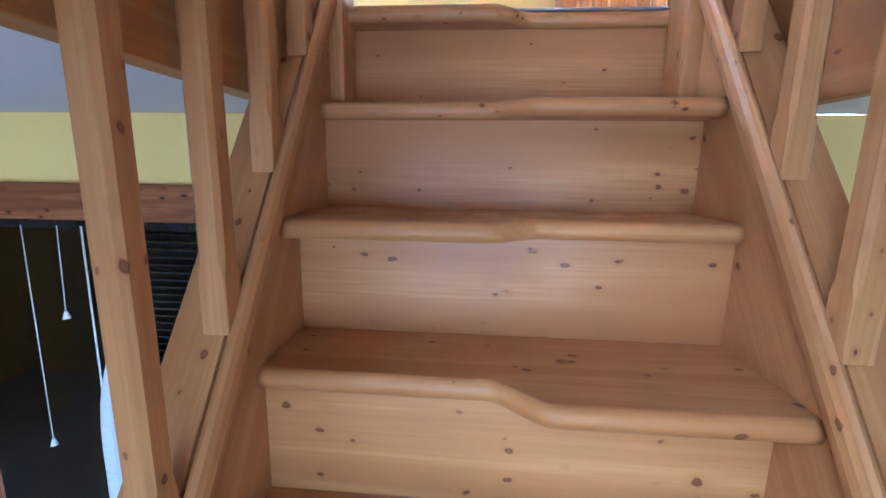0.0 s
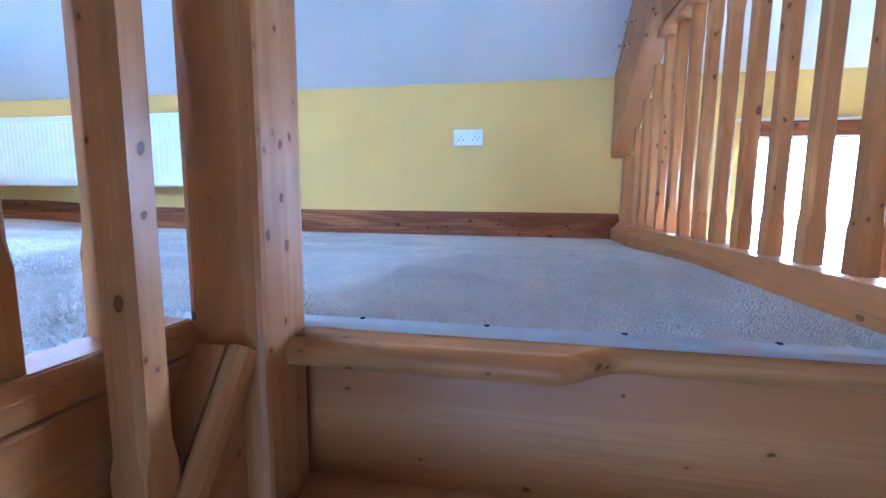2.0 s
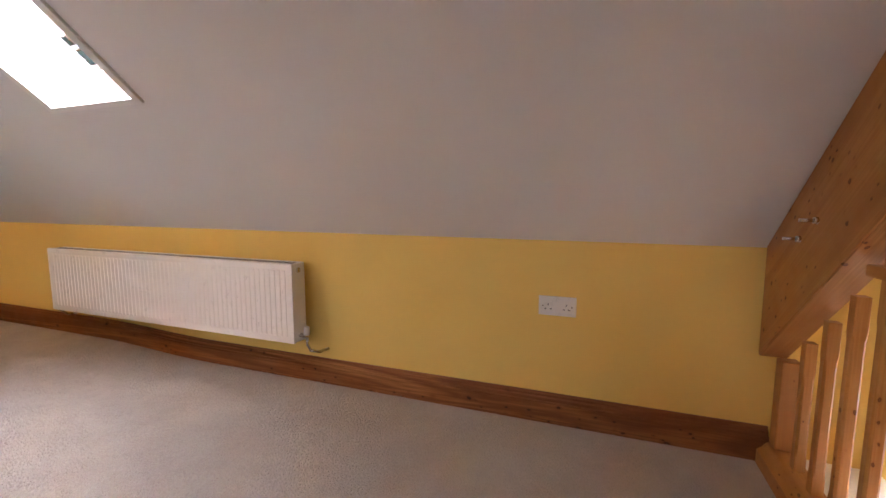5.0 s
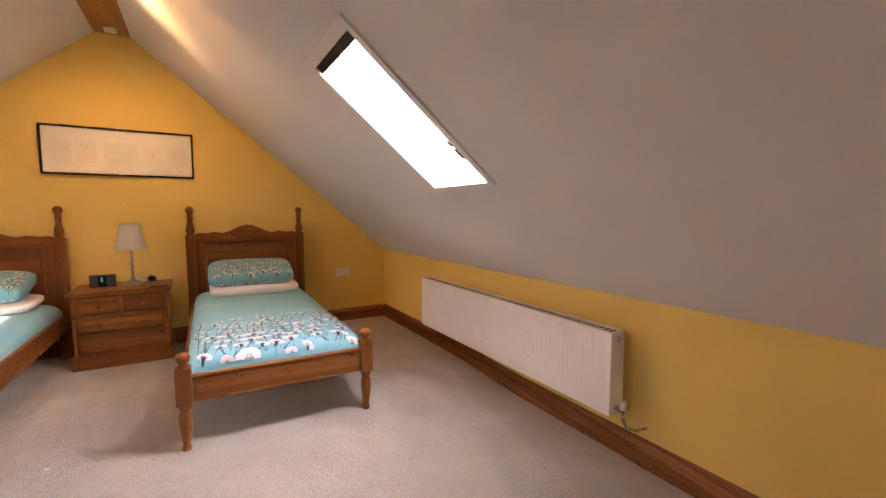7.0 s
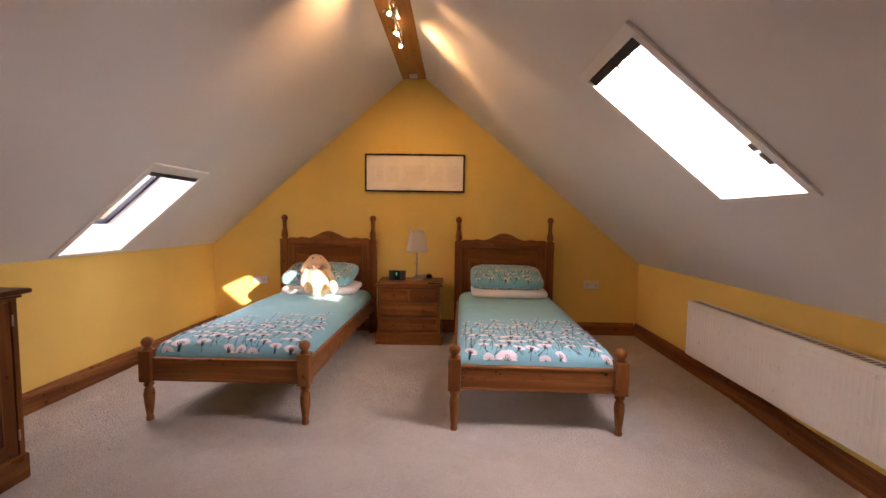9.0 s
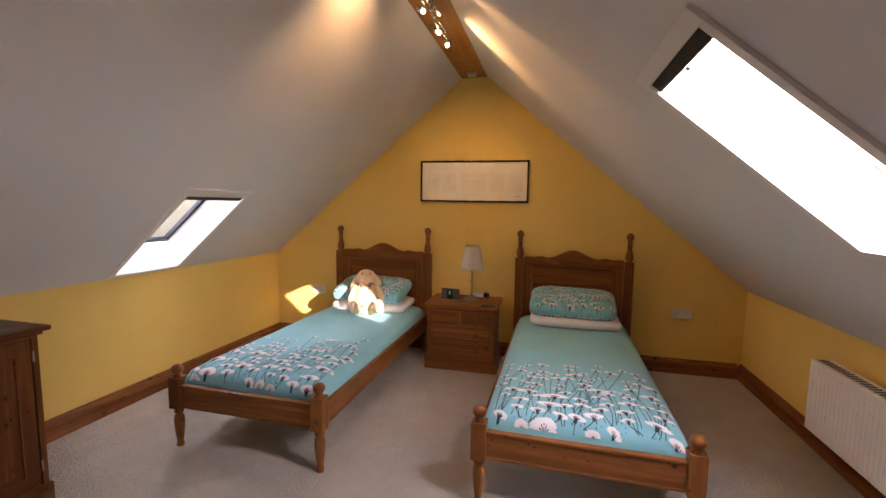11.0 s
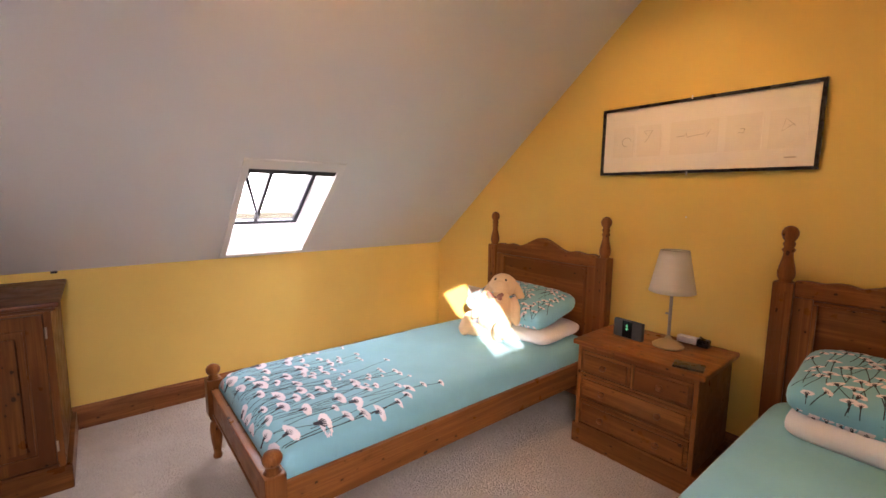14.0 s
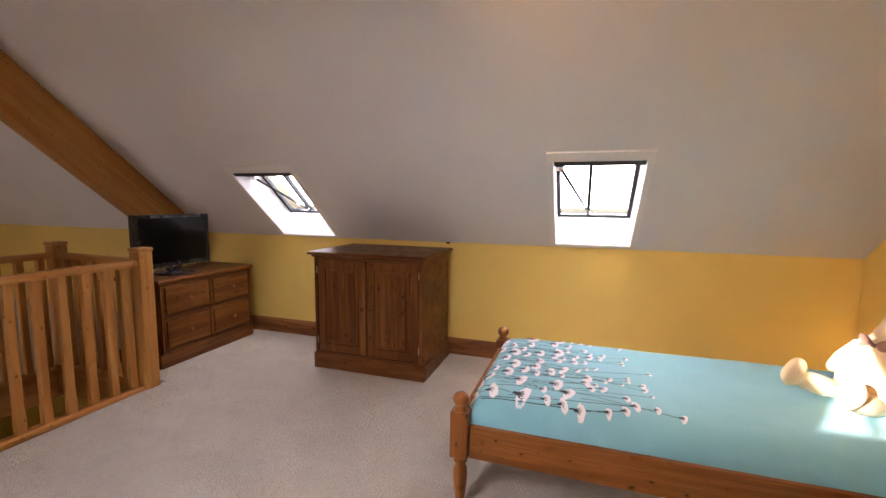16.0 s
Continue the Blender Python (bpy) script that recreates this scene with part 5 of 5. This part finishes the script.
# ---------------------------------------------------------------- radiator
RY0, RY1, RZ0, RZ1 = 1.835, 3.762, 0.218, 0.622
rad = thing("radiator", pose(XE, (RY0 + RY1) / 2, 0), "long low white panel radiator on the knee wall", "radiator")
hl = (RY1 - RY0) / 2
prof = [(-hl, 0.0)]
for k in range(58):
    a, w_ = -hl + 0.03 + (2 * hl - 0.06) * k / 58, (2 * hl - 0.06) / 58
    prof += [(a + w_ * 0.14, 0.0), (a + w_ * 0.26, 1.0), (a + w_ * 0.74, 1.0), (a + w_ * 0.86, 0.0)]
prof.append((hl, 0.0))
for xf, xb_, rib, nm in ((-0.181, -0.168, 0.0024, "front_panel"), (-0.100, -0.088, 0.0, "back_panel")):
    bm = bmesh.new()
    rows = [(RZ0, 0.004, 0), (RZ0 + 0.005, 0.0, 0), (RZ0 + 0.030, 0.0, 0), (RZ0 + 0.040, 0.0, 1), (RZ1 - 0.040, 0.0, 1), (RZ1 - 0.030, 0.0, 0), (RZ1 - 0.005, 0.0, 0), (RZ1, 0.004, 0)]
    g = [[bm.verts.new((xf + inset - rib * q * d, y, z)) for y, d in prof] for z, inset, q in rows]
    h = [[bm.verts.new((xb_, y, z)) for y, _ in prof] for z in (RZ0, RZ1)]
    for lo_, hi_ in zip(g, g[1:]):
        for i in range(len(prof) - 1):
            bm.faces.new((lo_[i], lo_[i + 1], hi_[i + 1], hi_[i]))
    for lo_, hi_ in ((h[0], g[0]), (g[-1], h[1]), (h[1], h[0])):
        for i in range(len(prof) - 1):
            bm.faces.new((lo_[i], lo_[i + 1], hi_[i + 1], hi_[i]))
    for c in (0, -1):
        bm.faces.new([q[c] for q in g] + [h[1][c], h[0][c]])
    bmesh.ops.recalc_face_normals(bm, faces=bm.faces[:])
    part(nm, bm, ENAMEL, rad)
for s in (-1, 1):
    part("side_panel", boxes((-0.182, -0.086, s * hl - 0.004, s * hl + 0.004, RZ0 + 0.004, RZ1 - 0.002), bevel=0.002), ENAMEL, rad)
grille = part("top_grille", boxes((-0.170, -0.100, -hl + 0.004, hl - 0.004, RZ1 - 0.006, RZ1 - 0.002)), ENAMEL, rad)
slot = None
for k in range(60):
    if slot is None:
        slot = part("grille_slot", boxes((-0.160, -0.110, -0.009, 0.009, RZ1 - 0.0018, RZ1 - 0.0012)), HOLE, grille)
        ob = slot
    else:
        ob = new("grille_slot", slot.data)
        ob.parent = grille
    ob.matrix_basis = pose(0, -hl + 0.03 + (2 * hl - 0.06) * k / 59, 0)
part("air_vent", tube([(-0.135, -hl - 0.004, RZ1 - 0.035), (-0.135, -hl - 0.010, RZ1 - 0.035)], 0.013, 14), CHROME, rad)
for yb in (-0.62, 0.62):
    part("bracket", boxes((-0.086, -0.001, yb - 0.02, yb + 0.02, RZ0 + 0.08, RZ1 - 0.06), bevel=0.003), ENAMEL, rad)
valve = part("valve", tube([(-0.135, -hl - 0.004, RZ0 + 0.035), (-0.135, -hl - 0.045, RZ0 + 0.035)], 0.011, 12), CHROME, rad, "chrome lockshield valve")
part("valve_cap", lathe([(0.014, RZ0 + 0.040), (0.014, RZ0 + 0.078), (0.010, RZ0 + 0.084)], -0.135, -hl - 0.045, 14), PLASTIC, valve, "white plastic cap")
part("pipe", tube([(-0.135, -hl - 0.045, RZ0 + 0.030), (-0.135, -hl - 0.047, RZ0 - 0.01), (-0.12, -hl - 0.055, RZ0 - 0.045), (-0.07, -hl - 0.07, RZ0 - 0.065), (-0.002, -hl - 0.075, RZ0 - 0.072)], 0.0075, 10), CHROME, valve, "bent copper-chrome pipe")
valve2 = part("valve", tube([(-0.135, hl + 0.004, RZ0 + 0.035), (-0.135, hl + 0.045, RZ0 + 0.035)], 0.011, 12), CHROME, rad)
part("pipe", tube([(-0.135, hl + 0.045, RZ0 + 0.040), (-0.135, hl + 0.047, RZ0 - 0.01), (-0.07, hl + 0.07, RZ0 - 0.065), (-0.002, hl + 0.075, RZ0 - 0.072)], 0.0075, 10), CHROME, valve2)


# ---------------------------------------------------------------- sockets
def double_socket(m, label):
    s = thing("wall_socket", m, label, "socket", "double wall sockets")
    part("plate", boxes((-0.078, 0.078, -0.0095, -0.0005, -0.042, 0.042), bevel=0.003), PLASTIC, s)
    for cx in (-0.038, 0.038):
        part("earth_slot", boxes((cx - 0.002, cx + 0.002, -0.0102, -0.0094, 0.002, 0.010)), HOLE, s)
        for dx in (-0.011, 0.011):
            part("pin_slot", boxes((cx + dx - 0.0035, cx + dx + 0.0035, -0.0102, -0.0094, -0.015, -0.011)), HOLE, s)
    for cx in (-0.012, 0.012):
        part("rocker", boxes((cx - 0.008, cx + 0.008, -0.0125, -0.0094, 0.012, 0.032), bevel=0.0015), PLASTIC, s)
    for cx in (-0.060, 0.060):
        part("screw", tube([(cx, -0.0094, 0), (cx, -0.0105, 0)], 0.003, 8), CHROME, s)
    return s


double_socket(pose(XE, 0.587, 0.484, 0, 0, -90), "white double socket on the yellow knee wall")
double_socket(pose(-1.370, YN, 0.534), "white double socket on the gable wall beside the bed")
double_socket(pose(2.154, YN, 0.532), "white double socket low on the gable wall")

# ---------------------------------------------------------------- ridge fittings
sens = thing("smoke_alarm", pose(0.278, 4.915, RZ - 0.001), "small square white alarm under the ridge beam", "alarm")
part("body", boxes((-0.040, 0.040, -0.040, 0.040, -0.026, 0.0), bevel=0.008), PLASTIC, sens)
fit_ = thing("spotlight_bar", pose(0.276, 3.62, RZ - 0.001), "chrome bar of lit halogen spotlights under the ridge beam", "spotlights")
part("mount_plate", boxes((-0.03, 0.03, -0.09, 0.09, -0.014, 0.0), bevel=0.004), CHROME, fit_)
part("bar", tube([(0.0, -0.55, -0.040), (0.02, -0.2, -0.046), (-0.015, 0.15, -0.046), (0.0, 0.50, -0.040)], 0.006, 10), CHROME, fit_)
part("bar", tube([(0.018, -0.55, -0.040), (-0.01, -0.2, -0.046), (0.018, 0.15, -0.046), (0.010, 0.50, -0.040)], 0.004, 10), CHROME, fit_)
part("stem", tube([(0, -0.05, -0.012), (0, -0.05, -0.045)], 0.008, 10), CHROME, fit_)
for (ex, ey, ez), (tx, ty, tz), _, _ in SPOTS:
    d = (Vector((tx, ty, tz)) - Vector((ex, ey, ez))).normalized()
    c = Vector((ex - 0.276, ey - 3.62, ez - RZ + 0.001)) - d * 0.022
    head = part("spot_head", tube([c - d * 0.045, c - d * 0.020], 0.016, 14), CHROME, fit_, "small chrome lamp head")
    part("bracket", tube([c - d * 0.035, Vector((c.x * 0.3, c.y, -0.042))], 0.004, 8), CHROME, head)
    bm = bmesh.new()
    ball(bm, c - d * 0.004, (0.014, 0.014, 0.014), seg=14, rings=10)
    part("bulb", bm, BULB, head, "glowing halogen bulb")

# ---------------------------------------------------------------- carpet pile
def carpet_pile(areas, holes):
    """Short leaning tufts over the carpet, as one mesh; each area is x0, x1, y0, y1 and its spacing."""
    rng = np.random.default_rng(4)
    verts = []
    for xa, xb, ya, yb, step in areas:
        gx, gy = np.meshgrid(np.arange(xa, xb, step), np.arange(ya, yb, step))
        c = np.stack([gx.ravel(), gy.ravel()], 1) + rng.uniform(-0.45, 0.45, (gx.size, 2)) * step
        keep = np.ones(len(c), bool)
        for a, b, d, e_ in holes:
            keep &= ~((c[:, 0] > a) & (c[:, 0] < b) & (c[:, 1] > d) & (c[:, 1] < e_))
        c = c[keep]
        n = len(c)
        ex, ey = np.clip((c[:, 0] - 1.45) / 0.95, 0, 1), np.clip((3.55 - c[:, 1]) / 0.95, 0, 1)
        fz = -SAG * ex * ex * (3 - 2 * ex) * ey * ey * (3 - 2 * ey)
        ang = rng.uniform(0, 2 * np.pi, n)
        rad_ = rng.uniform(0.35, 0.60, n) * step
        base = np.stack([np.stack([c[:, 0] + rad_ * np.cos(ang + k * 2.0944), c[:, 1] + rad_ * np.sin(ang + k * 2.0944), fz - 0.003], 1) for k in range(3)], 1)
        # the nap lies in drifting directions where feet have brushed it
        nap = 2.1 * np.sin(3.1 * c[:, 0] + 1.7 * np.sin(2.3 * c[:, 1])) + 1.6 * np.sin(4.7 * c[:, 1] + 2.2 * np.sin(3.9 * c[:, 0]))
        lean = np.stack([np.cos(nap), np.sin(nap)], 1) * rng.uniform(0.2, 1.0, (n, 1)) * step * 0.5
        tip = np.concatenate([c + lean + rng.normal(0, 0.28, (n, 2)) * step, (fz + rng.uniform(0.30, 0.80, n) * step)[:, None]], 1)[:, None]
        verts.append(np.concatenate([base, tip], 1).reshape(-1, 3))
    verts = np.concatenate(verts)
    k = np.arange(len(verts) // 4)[:, None] * 4
    faces = np.concatenate([k + np.array([[0, 1, 3]]), k + np.array([[1, 2, 3]]), k + np.array([[2, 0, 3]])], 1).reshape(-1, 3)
    me = bpy.data.meshes.new("carpet_pile")
    me.from_pydata(verts.tolist(), [], faces.tolist())
    me.materials.append(PILE)
    return tagged(new("carpet_pile", me), "short beige carpet pile over the bedroom floor", "carpet", kind="stuff")


carpet_pile([(x1 + 0.012, XE - 0.03, -0.14, 1.30, 0.0058), (XW + 0.03, x1 + 0.012, -0.14, 1.30, 0.0095), (XW + 0.03, XE - 0.03, 1.30, YN - 0.03, 0.0095)],
            [(x0 - 0.06, x1 + 0.012, -0.3, y1 + 0.09), (-1.70, -0.80, 0.0, 0.53), (XW, -1.23, 1.53, 2.41), (-0.03, 0.60, 4.55, YN)])

# ---------------------------------------------------------------- small things left on the walls
stub = thing("pipe_stub", pose(XW, 1.452, 0.200), "chrome radiator pipe stub on the wall beside the cupboard", "pipe")
part("pipe", tube([(0, 0, 0), (0.05, 0, 0)], 0.008, 10), CHROME, stub)
part("cap", tube([(0.048, 0, 0), (0.066, 0, 0)], 0.014, 12), CHROME, stub)
eye_ = thing("cable_clip", pose(XW + 0.012, 2.372, KW - 0.004), "tiny dark cable clip under the sloping ceiling", "clip")
part("clip", boxes((-0.011, 0.010, -0.014, 0.014, -0.006, 0.006), bevel=0.002), BLACK, eye_)
for zz in (1.8745, 1.4805):
    tab = thing("hanging_tab", pose(0.268, YN - 0.027, zz), "short white hanging tab on the picture frame", "tab", "picture tabs")
    part("tab", boxes((-0.003, 0.003, -0.0015, 0.0015, -0.010, 0.010)), PLASTIC, tab)
